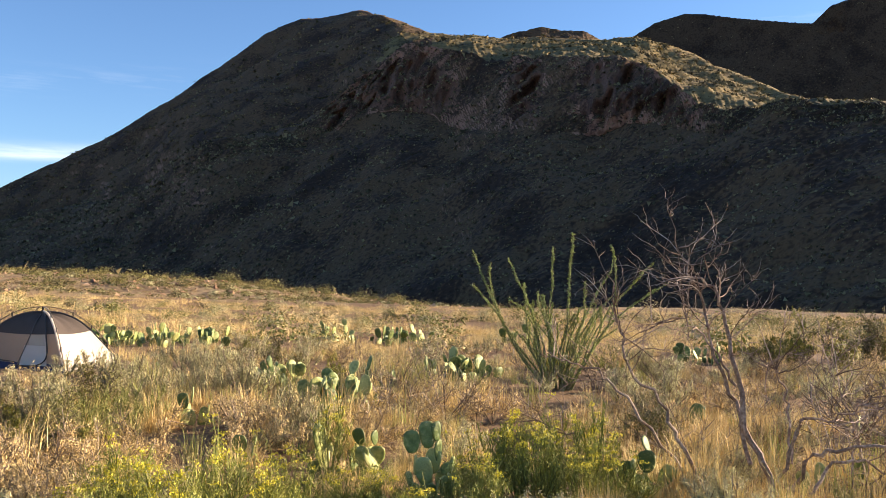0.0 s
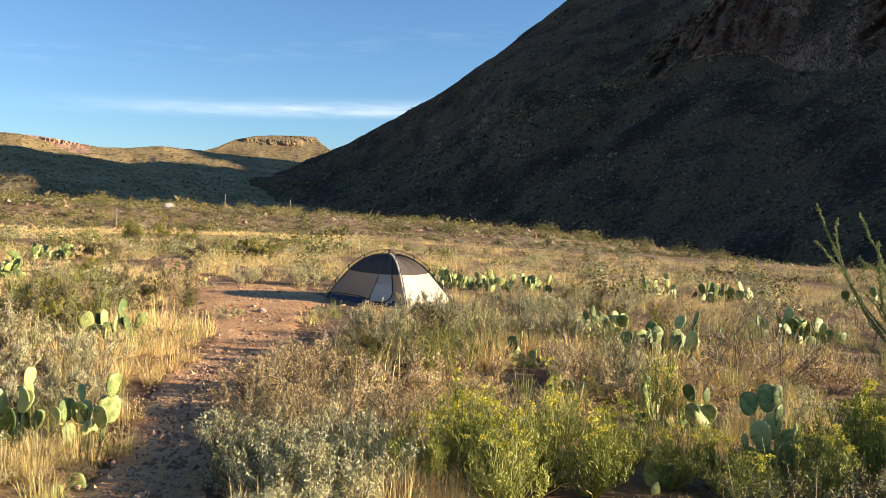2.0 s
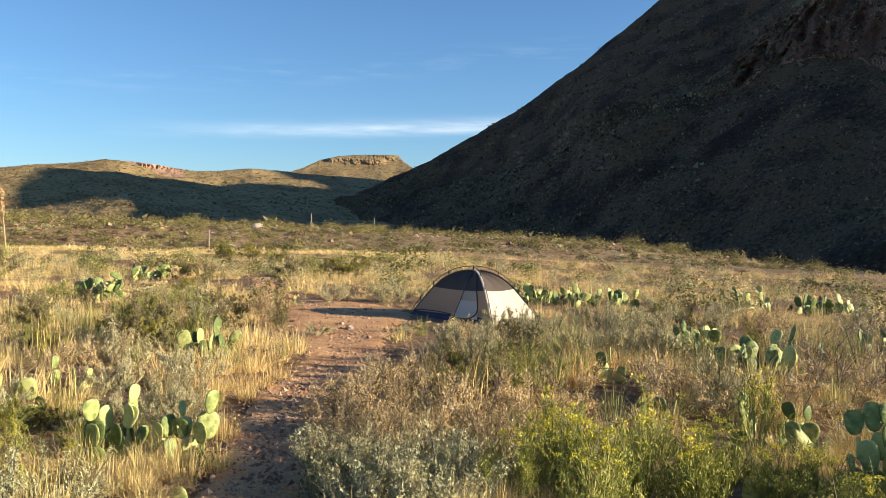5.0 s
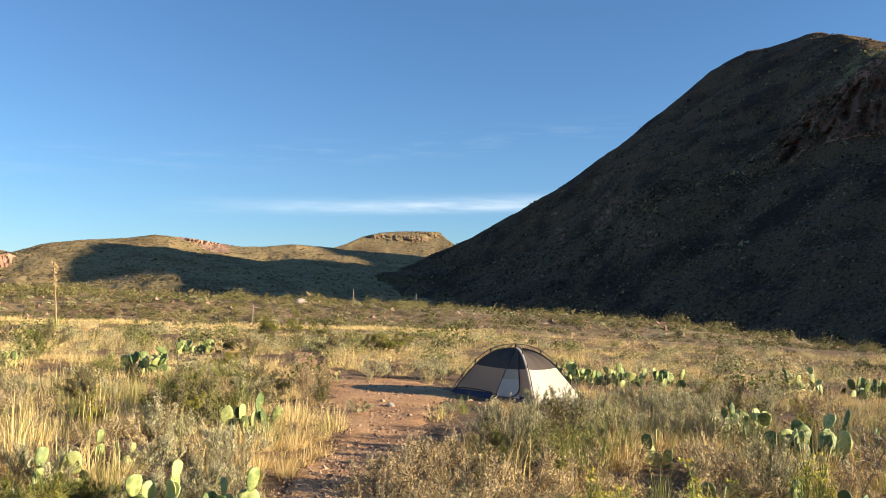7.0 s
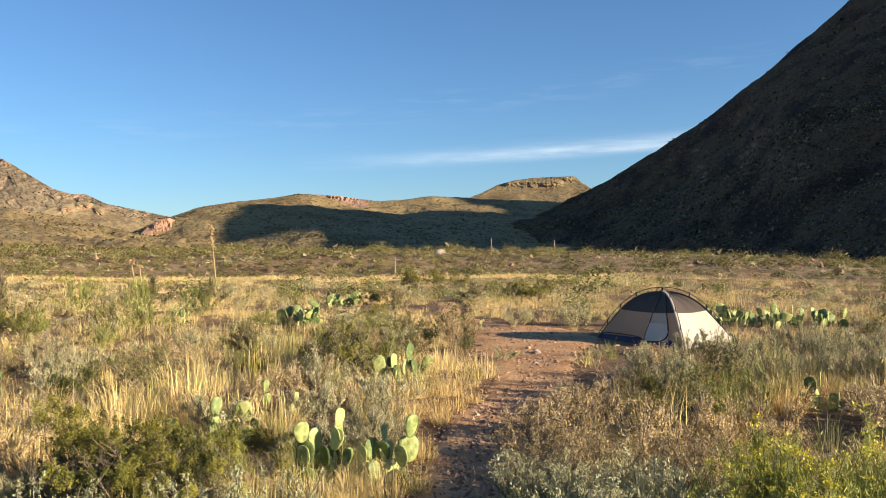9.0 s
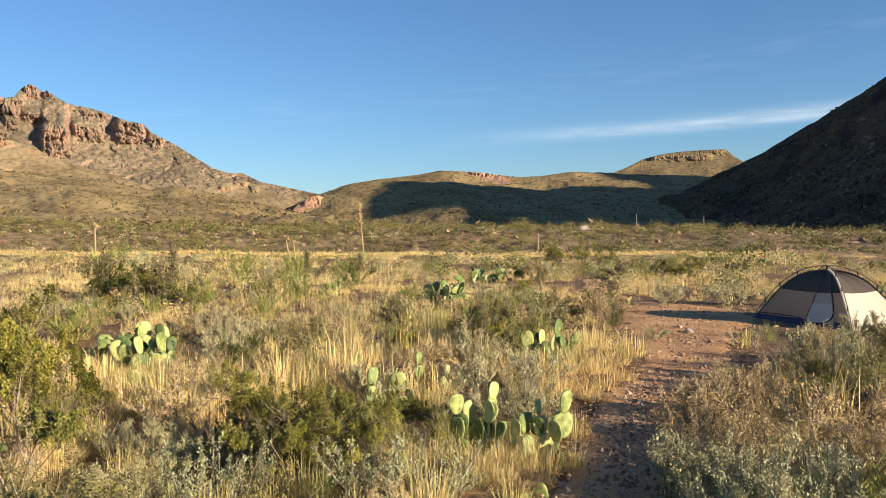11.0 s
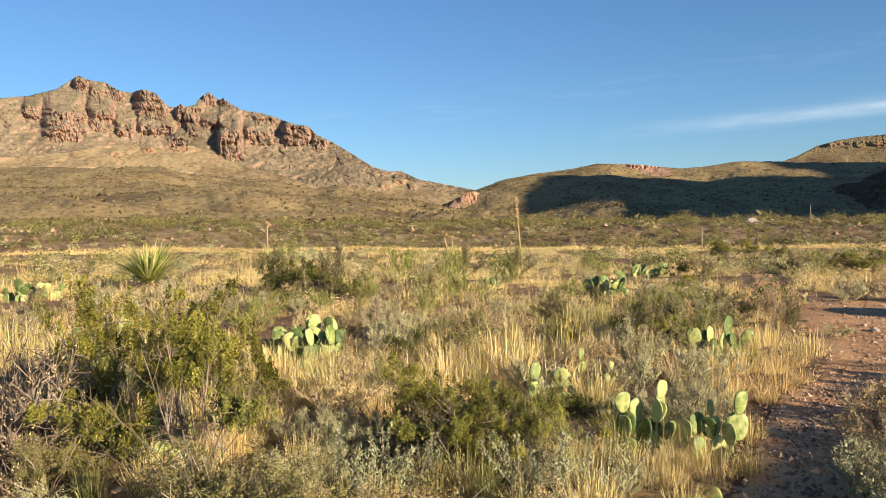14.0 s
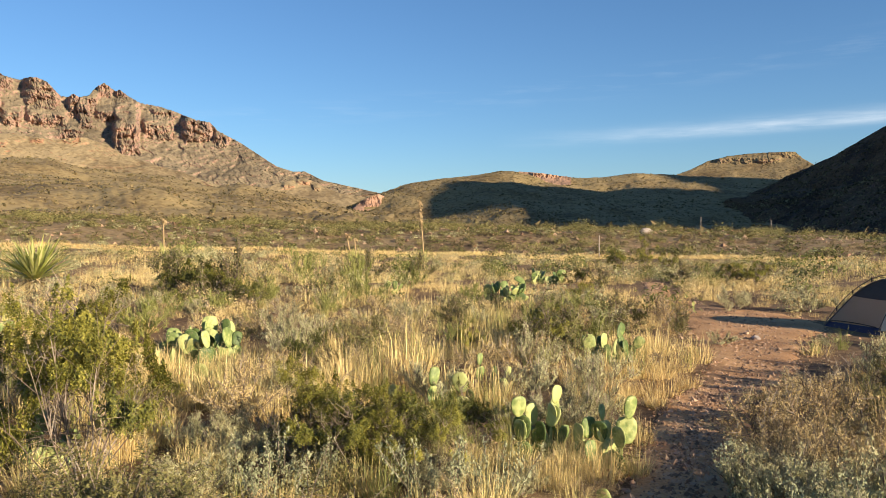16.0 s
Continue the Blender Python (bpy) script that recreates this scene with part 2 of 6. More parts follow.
M["ocotillo_bark"] = material("ocotillo_bark", [(0.12, 0.13, 0.06), (0.2, 0.2, 0.11)], 6, 40, 0.8, 0.4)
M["yucca_leaf"] = material("yucca_leaf", [(0.28, 0.30, 0.07), (0.44, 0.44, 0.12), (0.58, 0.54, 0.22)], 3, 12, 0.5, 0, island=0.8, glow_through=0.2)
M["yucca_dead"] = material("yucca_dead", [(0.35, 0.26, 0.14), (0.52, 0.42, 0.26)], 3, 12, 0.8, 0, island=0.8)
M["stalk"] = material("stalk", [(0.34, 0.23, 0.11), (0.5, 0.36, 0.19)], 4, 30, 0.8, 0.3)
M["post"] = material("post", [(0.25, 0.2, 0.16), (0.4, 0.33, 0.27)], 4, 30, 0.8, 0.4)
M["tent_cream"] = material("tent_cream", [(0.55, 0.49, 0.39), (0.62, 0.56, 0.45)], 2, 90, 0.65, 0.05, glow_through=0.22)
M["tent_grey"] = material("tent_grey", [(0.46, 0.36, 0.26), (0.53, 0.42, 0.31)], 2, 90, 0.7, 0.05, glow_through=0.5)
M["tent_flap"] = material("tent_flap", [(0.70, 0.62, 0.52), (0.76, 0.68, 0.57)], 2, 90, 0.7, 0.05, glow_through=0.3)
M["tent_window"] = material("tent_window", [(0.56, 0.48, 0.36), (0.62, 0.53, 0.40)], 2, 90, 0.7, 0.05, glow_through=0.3)
M["tent_mesh"] = material("tent_mesh", [(0.055, 0.043, 0.036), (0.085, 0.066, 0.055)], 3, 120, 0.8, 0.1)
M["tent_navy"] = material("tent_navy", [(0.016, 0.018, 0.05), (0.03, 0.033, 0.085)], 2, 60, 0.6, 0.1)
M["tent_trim"] = material("tent_trim", [(0.10, 0.085, 0.075), (0.16, 0.135, 0.115)], 3, 60, 0.7, 0.1)
M["pole"] = material("pole", [(0.16, 0.12, 0.08), (0.26, 0.2, 0.13)], 5, 60, 0.4, 0, metal=0.3)
M["dark_plastic"] = material("dark_plastic", [(0.02, 0.02, 0.02), (0.05, 0.045, 0.04)], 5, 60, 0.5, 0)


# ---- mesh helpers ----
rng = np.random.default_rng(7)


def tri_mesh(name, V, T, mats, index=None, smooth=False):
    V, T = np.asarray(V, np.float32), np.asarray(T, np.int32)
    me = bpy.data.meshes.new(name)
    me.vertices.add(len(V))
    me.vertices.foreach_set("co", V.ravel())
    me.loops.add(T.size)
    me.loops.foreach_set("vertex_index", T.ravel())
    me.polygons.add(len(T))
    me.polygons.foreach_set("loop_start", np.arange(len(T), dtype=np.int32) * 3)
    for m in mats:
        me.materials.append(M[m])
    if index is not None:
        me.polygons.foreach_set("material_index", np.asarray(index, np.int32))
    me.update(calc_edges=True)
    me.validate()
    me.polygons.foreach_set("use_smooth", np.full(len(me.polygons), smooth))
    return me


def part(name, me, parent, label=""):
    ob = new(name, me)
    ob.parent = parent
    if label:
        ob["label"] = label
    return ob


def thing(name, m, label, category, group="", kind=""):
    ob = new(name)
    ob.empty_display_size = 0.1
    ob.matrix_basis = m
    return tagged(ob, label, category, group, kind)


def join(*pieces):
    Vs, Ts, k = [], [], 0
    for V, T in pieces:
        Vs.append(V)
        Ts.append(T + k)
        k += len(V)
    return np.concatenate(Vs), np.concatenate(Ts)


def scatter(base, X, Y, Z, size, turn, kinds=None):
    """Copies of the (V, T) pieces in base, set down at many places, as one (V, T)."""
    out = []
    kinds = rng.integers(0, len(base), len(X)) if kinds is None else kinds
    for i, (V, T) in enumerate(base):
        k = np.where(kinds == i)[0]
        if not len(k):
            continue
        c, s = np.cos(turn[k])[:, None], np.sin(turn[k])[:, None]
        sz = size[k][:, None]
        W = np.stack([(V[:, 0] * c - V[:, 1] * s) * sz + X[k][:, None], (V[:, 0] * s + V[:, 1] * c) * sz + Y[k][:, None],
                      V[:, 2] * sz + Z[k][:, None]], 2)
        out.append((W.reshape(-1, 3), (T[None] + (np.arange(len(k)) * len(V))[:, None, None]).reshape(-1, 3)))
    return join(*out)


def blades(n, spread, h, w, lean, g, plain=False):
    """A fountain-like tuft of n tapering, drooping blades."""
    b = g.uniform(0, 2 * np.pi, n)
    a = b + g.normal(0, 0.7, n)
    rr = spread * np.sqrt(g.uniform(0, 1, n))
    base = np.stack([rr * np.cos(b), rr * np.sin(b), np.full(n, -0.02)], 1)
    hh = h * g.uniform(0.3, 1.15, n)
    le = lean * np.abs(g.normal(0.3, 0.75, n))
    hh *= 1 - 0.25 * np.clip(le - 0.5, 0, 1)
    d = np.stack([np.cos(a), np.sin(a), 0 * a], 1)
    t = np.where(g.uniform(0, 1, n) < 0.5, a, b) + np.pi / 2 + g.normal(0, 0.45, n)
    side = np.stack([np.cos(t), np.sin(t), 0 * t], 1) * (w * g.uniform(0.6, 1.3, n))[:, None] / 2
    up = np.array([0, 0, 1.0])
    mid = base + up * (hh * 0.6)[:, None] + d * (le * hh * 0.3)[:, None]
    tip = base + up * (hh * (1 - 0.3 * le))[:, None] + d * (le * hh * 0.85)[:, None]
    if plain:
        V = np.stack([base - side, base + side, tip], 1).reshape(-1, 3)
        return V, np.arange(n * 3).reshape(-1, 3)
    V = np.stack([base - side, base + side, mid - side * 0.8, mid + side * 0.8, tip], 1).reshape(-1, 3)
    T = np.array([[0, 1, 3], [0, 3, 2], [2, 3, 4]])
    return V, (T[None] + (np.arange(n) * 5)[:, None, None]).reshape(-1, 3)


def leaves(P, size, g, stretch=1.6, upright=0.0, heart=None, loose=0.6):
    """A small three-cornered leaf at every place of P; with a heart given, the leaves face away from it, more or less loosely."""
    n = len(P)
    u = g.normal(size=(n, 3)) + np.array([0, 0, upright])
    if heart is None:
        v = np.cross(u, g.normal(size=(n, 3)))
    else:
        out = P - np.asarray(heart)
        out = out / (np.linalg.norm(out, axis=1)[:, None] + 1e-6) + g.normal(0, loose, (n, 3))
        u = u - out * (u * out).sum(1)[:, None] / (out * out).sum(1)[:, None]
        v = np.cross(out, u)
    u /= np.linalg.norm(u, axis=1)[:, None] + 1e-9
    v /= np.linalg.norm(v, axis=1)[:, None] + 1e-9
    s = (size * g.uniform(0.6, 1.35, n))[:, None]
    V = np.stack([P - u * s * stretch / 2 + v * s * 0.55, P - u * s * stretch * 0.3 - v * s * 0.65, P + u * s * stretch * 0.62], 1).reshape(-1, 3)
    return V, np.arange(n * 3).reshape(-1, 3)


def tubes(L, r0, r1, sides=3):
    """Tapering tubes along the polylines L (n, k, 3)."""
    L = np.asarray(L, float)
    n, k, _ = L.shape
    d = np.gradient(L, axis=1)
    d /= np.linalg.norm(d, axis=2)[..., None] + 1e-9
    ref = np.where(np.abs(d[..., 2:3]) > 0.9, np.array([1.0, 0, 0]), np.array([0, 0, 1.0]))
    a = np.cross(d, ref)
    a /= np.linalg.norm(a, axis=2)[..., None] + 1e-9
    b = np.cross(d, a)
    r = (np.asarray(r0).reshape(-1, 1) + (np.asarray(r1).reshape(-1, 1) - np.asarray(r0).reshape(-1, 1)) * np.linspace(0, 1, k)[None])
    r = np.broadcast_to(r, (n, k))
    ring = [L + (a * math.cos(t) + b * math.sin(t)) * r[..., None] for t in np.arange(sides) * 2 * math.pi / sides]
    V = np.stack(ring, 2).reshape(-1, 3)
    T = []
    for j in range(k - 1):
        for s in range(sides):
            p, q = j * sides + s, j * sides + (s + 1) % sides
            T += [[p, q, q + sides], [p, q + sides, p + sides]]
    T += [[(k - 1) * sides + s for s in range(3)]]
    T = np.array(T)
    return V, (T[None] + (np.arange(n) * k * sides)[:, None, None]).reshape(-1, 3)


def smooth_noise(x, y, scale, seed):
    """Smooth waves in the plane, between -1 and 1."""
    g = np.random.default_rng(seed)
    v = 0
    for _ in range(6):
        a, p, f = g.uniform(0, 6.28), g.uniform(0, 6.28), g.uniform(0.6, 1.7) / scale
        v = v + np.sin((x * np.cos(a) + y * np.sin(a)) * f * 2 * np.pi + p)
    return v / 6


# ---- the lie of the land: heights by azimuth and distance ----
AZ = [-180, -100, -60, -30, -5, 5, 15, 27, 40, 52, 65, 80, 95, 130, 180]
EL_BASE = [-2.0, -2.4, -2.9, -3.0, -3.0, -2.9, -2.6, -2.1, -1.95, -1.75, -1.3, -0.75, -0.6, -1.5, -2.0]      # foot of the terrace, at 45 m
EL_TOP = [-1.2, -1.5, -2.6, -3.4, -3.4, -2.35, -1.2, -0.58, -0.1, 0.1, 0.4, 0.9, 1.0, 0.0, -1.2]            # its edge, at 75 m
EL_FAR = [-0.3, -0.5, -3.0, -5.0, -5.0, -4.2, -2.6, -1.2, -0.4, 0.3, 0.9, 1.5, 1.6, 0.5, -0.3]               # the plain behind, at 300 m
EYE = 1.6


def ground_z(x, y):
    x, y = np.asarray(x, float), np.asarray(y, float)
    a, r = np.degrees(np.arctan2(-x, y)), np.hypot(x, y)
    zb = EYE + 45 * np.tan(np.radians(np.interp(a, AZ, EL_BASE)))
    zt = EYE + 75 * np.tan(np.radians(np.interp(a, AZ, EL_TOP)))
    zf = EYE + 300 * np.tan(np.radians(np.interp(a, AZ, EL_FAR)))
    wob = r + 5 * smooth_noise(x, y, 34, 3)
    s = np.clip((wob - 50) / 11, 0, 1)
    s = 0.8 * s * s * (3 - 2 * s) + 0.2 * np.clip((wob - 47) / 28, 0, 1)
    f = np.clip((r - 75) / 225, 0, 1)
    z = np.where(r < 45, zb * r / 45, zb + (zt - zb) * s)
    z = np.where(r > 75, zt + (zf - zt) * f, z)
    z = z + 0.03 * smooth_noise(x, y, 2.3, 1) * np.clip(r / 4, 0.3, 1) + 0.05 * smooth_noise(x, y, 9, 2) * np.clip(r / 10, 0, 3)
    return z + np.clip((r - 50) / 20, 0, 1) * np.clip((95 - r) / 20, 0, 1) * (0.28 * smooth_noise(x, y, 7, 5) + 0.07 * np.sin(wob * 1.9))


TRAIL = [(-2.9, 3.0), (-3.44, 3.92), (-3.8, 4.45), (-4.19, 5.14), (-4.72, 5.93), (-5.1, 6.7), (-5.45, 7.58), (-6.1, 8.75), (-6.95, 10.0), (-7.6, 11.0), (-8.4, 12.3), (-9.4, 13.3), (-11.2, 14.1), (-13.2, 15.8), (-16.0, 19.0)]
TRAIL_W = [0.26, 0.24, 0.26, 0.32, 0.30, 0.28, 0.36, 0.42, 0.58, 0.74, 0.95, 0.85, 0.4, 0.25, 0.2]


def smooth_line(P, n):
    P = np.array(P, float)
    t, u = np.arange(len(P)), np.linspace(0, len(P) - 1, n)
    i = np.clip(u.astype(int), 0, len(P) - 2)
    f = (u - i)[:, None]
    p0, p1, p2, p3 = P[np.maximum(i - 1, 0)], P[i], P[i + 1], P[np.minimum(i + 2, len(P) - 1)]
    return 0.5 * (2 * p1 + (p2 - p0) * f + (2 * p0 - 5 * p1 + 4 * p2 - p3) * f ** 2 + (3 * p1 - p0 - 3 * p2 + p3) * f ** 3)


trail_line = smooth_line(TRAIL, 180)
trail_half = np.interp(np.linspace(0, len(TRAIL) - 1, 180), np.arange(len(TRAIL)), TRAIL_W)


def trail_gap(x, y):
    """How far outside the trail's edge a place lies (negative on the trail)."""
    x, y = np.atleast_1d(x), np.atleast_1d(y)
    d = np.hypot(x[:, None] - trail_line[None, :, 0], y[:, None] - trail_line[None, :, 1]) - trail_half[None]
    return d.min(1)


TENT = (-6.2, 13.3)


def free(x, y, tent=1.5, path=0.0):
    return (np.hypot(x - TENT[0], y - TENT[1]) > tent) & (trail_gap(x, y) > path) & (np.hypot(x + 0.15, y + 0.1) > 1.9)


def at(azim, r):
    return -math.sin(radians(azim)) * r, math.cos(radians(azim)) * r


# ---- ground: one sheet to the horizon ----
def build_ground():
    na = 350
    rings = np.concatenate([[0.4], np.geomspace(0.8, 120, 130), np.geomspace(128, 4600, 60)])
    a = np.linspace(0, 2 * np.pi, na, endpoint=False)
    X, Y = -np.sin(a)[None] * rings[:, None], np.cos(a)[None] * rings[:, None]
    V = np.stack([X, Y, ground_z(X, Y)], 2).reshape(-1, 3)
    i, j = np.meshgrid(np.arange(len(rings) - 1), np.arange(na), indexing="ij")
    p, q = i * na + j, i * na + (j + 1) % na
    T = np.concatenate([np.stack([p, q, q + na], 2).reshape(-1, 3), np.stack([p, q + na, p + na], 2).reshape(-1, 3)])
    V = np.concatenate([V, [[0, 0, float(ground_z(0, 0))]]])
    c = len(V) - 1
    T = np.concatenate([T, np.stack([np.full(na, c), (np.arange(na) + 1) % na, np.arange(na)], 1)])[:, ::-1]
    c = V[T].mean(1)
    r = np.hypot(c[:, 0], c[:, 1]) + 5 * smooth_noise(c[:, 0], c[:, 1], 8, 3)
    ob = new("ground", tri_mesh("ground", V, T, ["soil", "bank"], ((r > 49) & (r < 90)).astype(int), smooth=True))
    tagged(ob, "reddish brown stony desert soil between the grass tufts", "ground", kind="structure")


def build_trail():
    t = np.gradient(trail_line, axis=0)
    t /= np.linalg.norm(t, axis=1)[:, None]
    nrm = np.stack([-t[:, 1], t[:, 0]], 1)
    m = 9
    V = []
    for k in range(m):
        f = k / (m - 1) * 2 - 1
        w = trail_half * (1 + 0.22 * smooth_noise(trail_line[:, 0] * 3 + f * 9, trail_line[:, 1] * 3, 2.0, 11) + 0.16 * smooth_noise(trail_line[:, 0] * 3 + f * 9, trail_line[:, 1] * 3, 0.7, 12)) * 1.25
        p = trail_line + nrm * (f * w)[:, None]
        z = ground_z(p[:, 0], p[:, 1]) + 0.012 - 0.03 * (abs(f) > 0.99) - 0.012 * (1 - f * f)
        V.append(np.column_stack([p, z + 0.012]))
    V = np.stack(V, 1).reshape(-1, 3)
    T = []
    for i in range(179):
        for k in range(m - 1):
            p = i * m + k
            T += [[p, p + 1, p + m + 1], [p, p + m + 1, p + m]]
    ob = new("trail", tri_mesh("trail", V, np.array(T)[:, ::-1], ["gravel"], smooth=True))
    tagged(ob, "narrow trodden footpath of reddish gravel through the grass", "path", kind="structure")


# ---- mountains ----
def col(rows, k, a):
    return np.interp(a, [r[0] for r in rows], [r[k] for r in rows])


def fbm(X, Y, Z, octaves=5, rough=0.75):
    flat = [noise.fractal((x, y, z), rough, 2.0, octaves) for x, y, z in zip(X.ravel(), Y.ravel(), Z.ravel())]
    return np.array(flat).reshape(X.shape)


def ridge_mesh(name, a0, a1, na, stations, size, rough, mats, rock=None, back=0.6, crag=0.0, seed=0, gully=0.0, span=(-400, 400), where=(), grass=None, soften=0.0, smooth=False):
    """A mountain between two azimuths. stations: for each height line, from the foot to the crest, (rows of azimuth, elevation, distance; number of steps up to it)."""
    a = np.linspace(a0, a1, na) if np.isscalar(na) else np.concatenate([np.linspace(p, q, k, endpoint=False) for p, q, k in na])
    na = len(a)
    R, E, zone = [], [], []
    prev = None
    for si, (rows, steps) in enumerate(stations):
        el_, d_ = col(rows, 1, a), col(rows, 2, a)
        if soften and si < len(stations) - 1:
            el_, d_ = (sum(col(rows, q, a + o * soften) * k for o, k in ((-2, 0.1), (-1, 0.23), (0, 0.34), (1, 0.23), (2, 0.1))) for q in (1, 2))
        h_ = EYE + d_ * np.tan(np.radians(el_))
        if prev is None:
            R.append(d_), E.append(h_), zone.append(0)
        else:
            for s in range(1, steps + 1):
                f = s / steps
                R.append(prev[0] + (d_ - prev[0]) * f)
                E.append(prev[1] + (h_ - prev[1]) * (f ** 1.12 if si == 1 else f))
                zone.append(si)
        prev = (d_, h_)
    top = len(R) - 1
    for s in range(1, 13):
        f = s / 12
        R.append(prev[0] * (1 + back * f))
        E.append(prev[1] * (1 - f) ** 1.0 - 10 * f + prev[1] * 0.04 * np.sin(np.pi * f))
        zone.append(9)
    R, E, zone = np.array(R), np.array(E), np.array(zone)
    A = np.radians(a)[None]
    X, Y = -np.sin(A) * R, np.cos(A) * R
    n1 = fbm(X / size + seed, Y / size, E / size, 7)
    step = np.arange(len(R))
    env = np.clip(step / 8, 0, 1)[:, None] * np.where(step[:, None] == top, 0.35, np.clip(np.abs(step[:, None] - top) / 8, 0.35, 1))
    Z = E + n1 * rough * env
    if gully:
        g1 = np.abs(fbm(X * 0 + a[None] / gully * 1.0 + seed, R / size * 0.35, R * 0, 4))
        Z = Z - g1 * rough * 1.2 * env
    crag_at = np.zeros(X.shape)
    if crag:
        for s in {r for r in rock}:
            k = np.where(zone == s)[0]
            w = np.zeros(len(R))
            w[k] = np.sin(np.linspace(0.25, np.pi - 0.25, len(k)))
            flute = np.abs(fbm(X / (size * 0.12), Y / (size * 0.12), E / (size * 0.5) + seed, 3, 0.7))
            big = fbm(X / (size * 0.4), Y / (size * 0.4), E / (size * 0.8) + seed + 7, 4)
            if where:
                w = w[:, None] * sum(np.exp(-((a - c) / d) ** 4) for z_, c, d in where if z_ == s)[None]
                crag_at[k] = w[k] * 1.6
            else:
                w = w[:, None]
            w = w * (np.clip((a - span[0]) / 2.5, 0, 1) * np.clip((span[1] - a) / 2.5, 0, 1))[None]
            push = (flute * 1.4 + big - (0.75 if crag > 20 else 0.3)) * crag * w
            X, Y = X - np.sin(A) * push, Y + np.cos(A) * push
            Z = Z + (big * 0.35) * crag * w
    V = np.stack([X, Y, Z], 2).reshape(-1, 3)
    i, j = np.meshgrid(np.arange(len(R) - 1), np.arange(na - 1), indexing="ij")
    p = (i * na + j)
    T = np.concatenate([np.stack([p, p + 1, p + na + 1], 2).reshape(-1, 3), np.stack([p, p + na + 1, p + na], 2).reshape(-1, 3)])
    idx = np.zeros(len(T), int)
    if rock:
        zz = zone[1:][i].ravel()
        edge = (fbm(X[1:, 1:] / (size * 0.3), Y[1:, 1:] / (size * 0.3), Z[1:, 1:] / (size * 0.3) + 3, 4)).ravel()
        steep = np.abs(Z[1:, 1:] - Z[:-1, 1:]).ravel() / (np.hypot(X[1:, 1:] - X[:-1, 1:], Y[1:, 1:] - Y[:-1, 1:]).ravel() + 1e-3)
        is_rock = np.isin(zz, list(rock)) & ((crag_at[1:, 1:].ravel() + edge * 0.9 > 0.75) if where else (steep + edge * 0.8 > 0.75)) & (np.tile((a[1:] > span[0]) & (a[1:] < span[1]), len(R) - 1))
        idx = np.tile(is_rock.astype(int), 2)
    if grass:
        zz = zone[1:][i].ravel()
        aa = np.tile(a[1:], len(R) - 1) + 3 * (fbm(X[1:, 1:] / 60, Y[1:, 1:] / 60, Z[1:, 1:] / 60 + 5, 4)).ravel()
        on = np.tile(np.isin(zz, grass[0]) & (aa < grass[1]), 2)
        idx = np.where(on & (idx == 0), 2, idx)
    ob = new(name, tri_mesh(name, V, T[:, ::-1], mats, idx, smooth=smooth))
    if smooth and rock and crag > 20:
        ob.data.polygons.foreach_set("use_smooth", np.tile(~np.isin(zone[1:][i].ravel(), list(rock)), 2))
    return ob, X, Y, Z, zone


def clump(n, g, flat=0.7):
    """A far shrub: an uneven handful of leaf sprays."""
    if n < 30:
        P = g.normal(size=(n, 3)) * np.array([0.36, 0.36, 0.2]) + np.array([0, 0, 0.3])
    else:
        P = g.normal(size=(n, 3))
        P *= (g.uniform(0.65, 1.1, n) / np.linalg.norm(P, axis=1))[:, None] * np.array([0.48, 0.48, 0.62])
    P[:, 2] = np.abs(P[:, 2]) * flat
    return leaves(P, np.full(n, (1.15 if n < 30 else 0.68) / n ** 0.5), g, 1.4, 0.8, (0, 0, -0.05), 0.4)


def slope_scrub(name, X, Y, Z, rows, count, size, mat, label, n=7):
    g = np.random.default_rng(len(name) + count)
    base = [clump(n, g) for _ in range(6)]
    i = g.integers(rows[0], rows[1], count)
    az = np.arctan2(-X[i[0]], Y[i[0]])
    j = np.clip(np.searchsorted(az, g.uniform(az[0], az[-1], count)) - 1, 0, X.shape[1] - 2)
    f, h = g.uniform(0, 1, count), g.uniform(0, 1, count)

    def at(W):
        return (W[i, j] * (1 - f) + W[i + 1, j] * f) * (1 - h) + (W[i, j + 1] * (1 - f) + W[i + 1, j + 1] * f) * h
    x, y, z = at(X), at(Y), at(Z)
    sz = size * np.exp(g.normal(0, 0.4, count)) * np.clip(np.hypot(x, y) / 420, 0.5, 1.3)
    V, T = scatter(base, x, y, z - 0.05 * sz, sz, g.uniform(0, 6.28, count))
    tagged(new(name, tri_mesh(name, V, T, [mat])), label, "shrubs", kind="stuff")


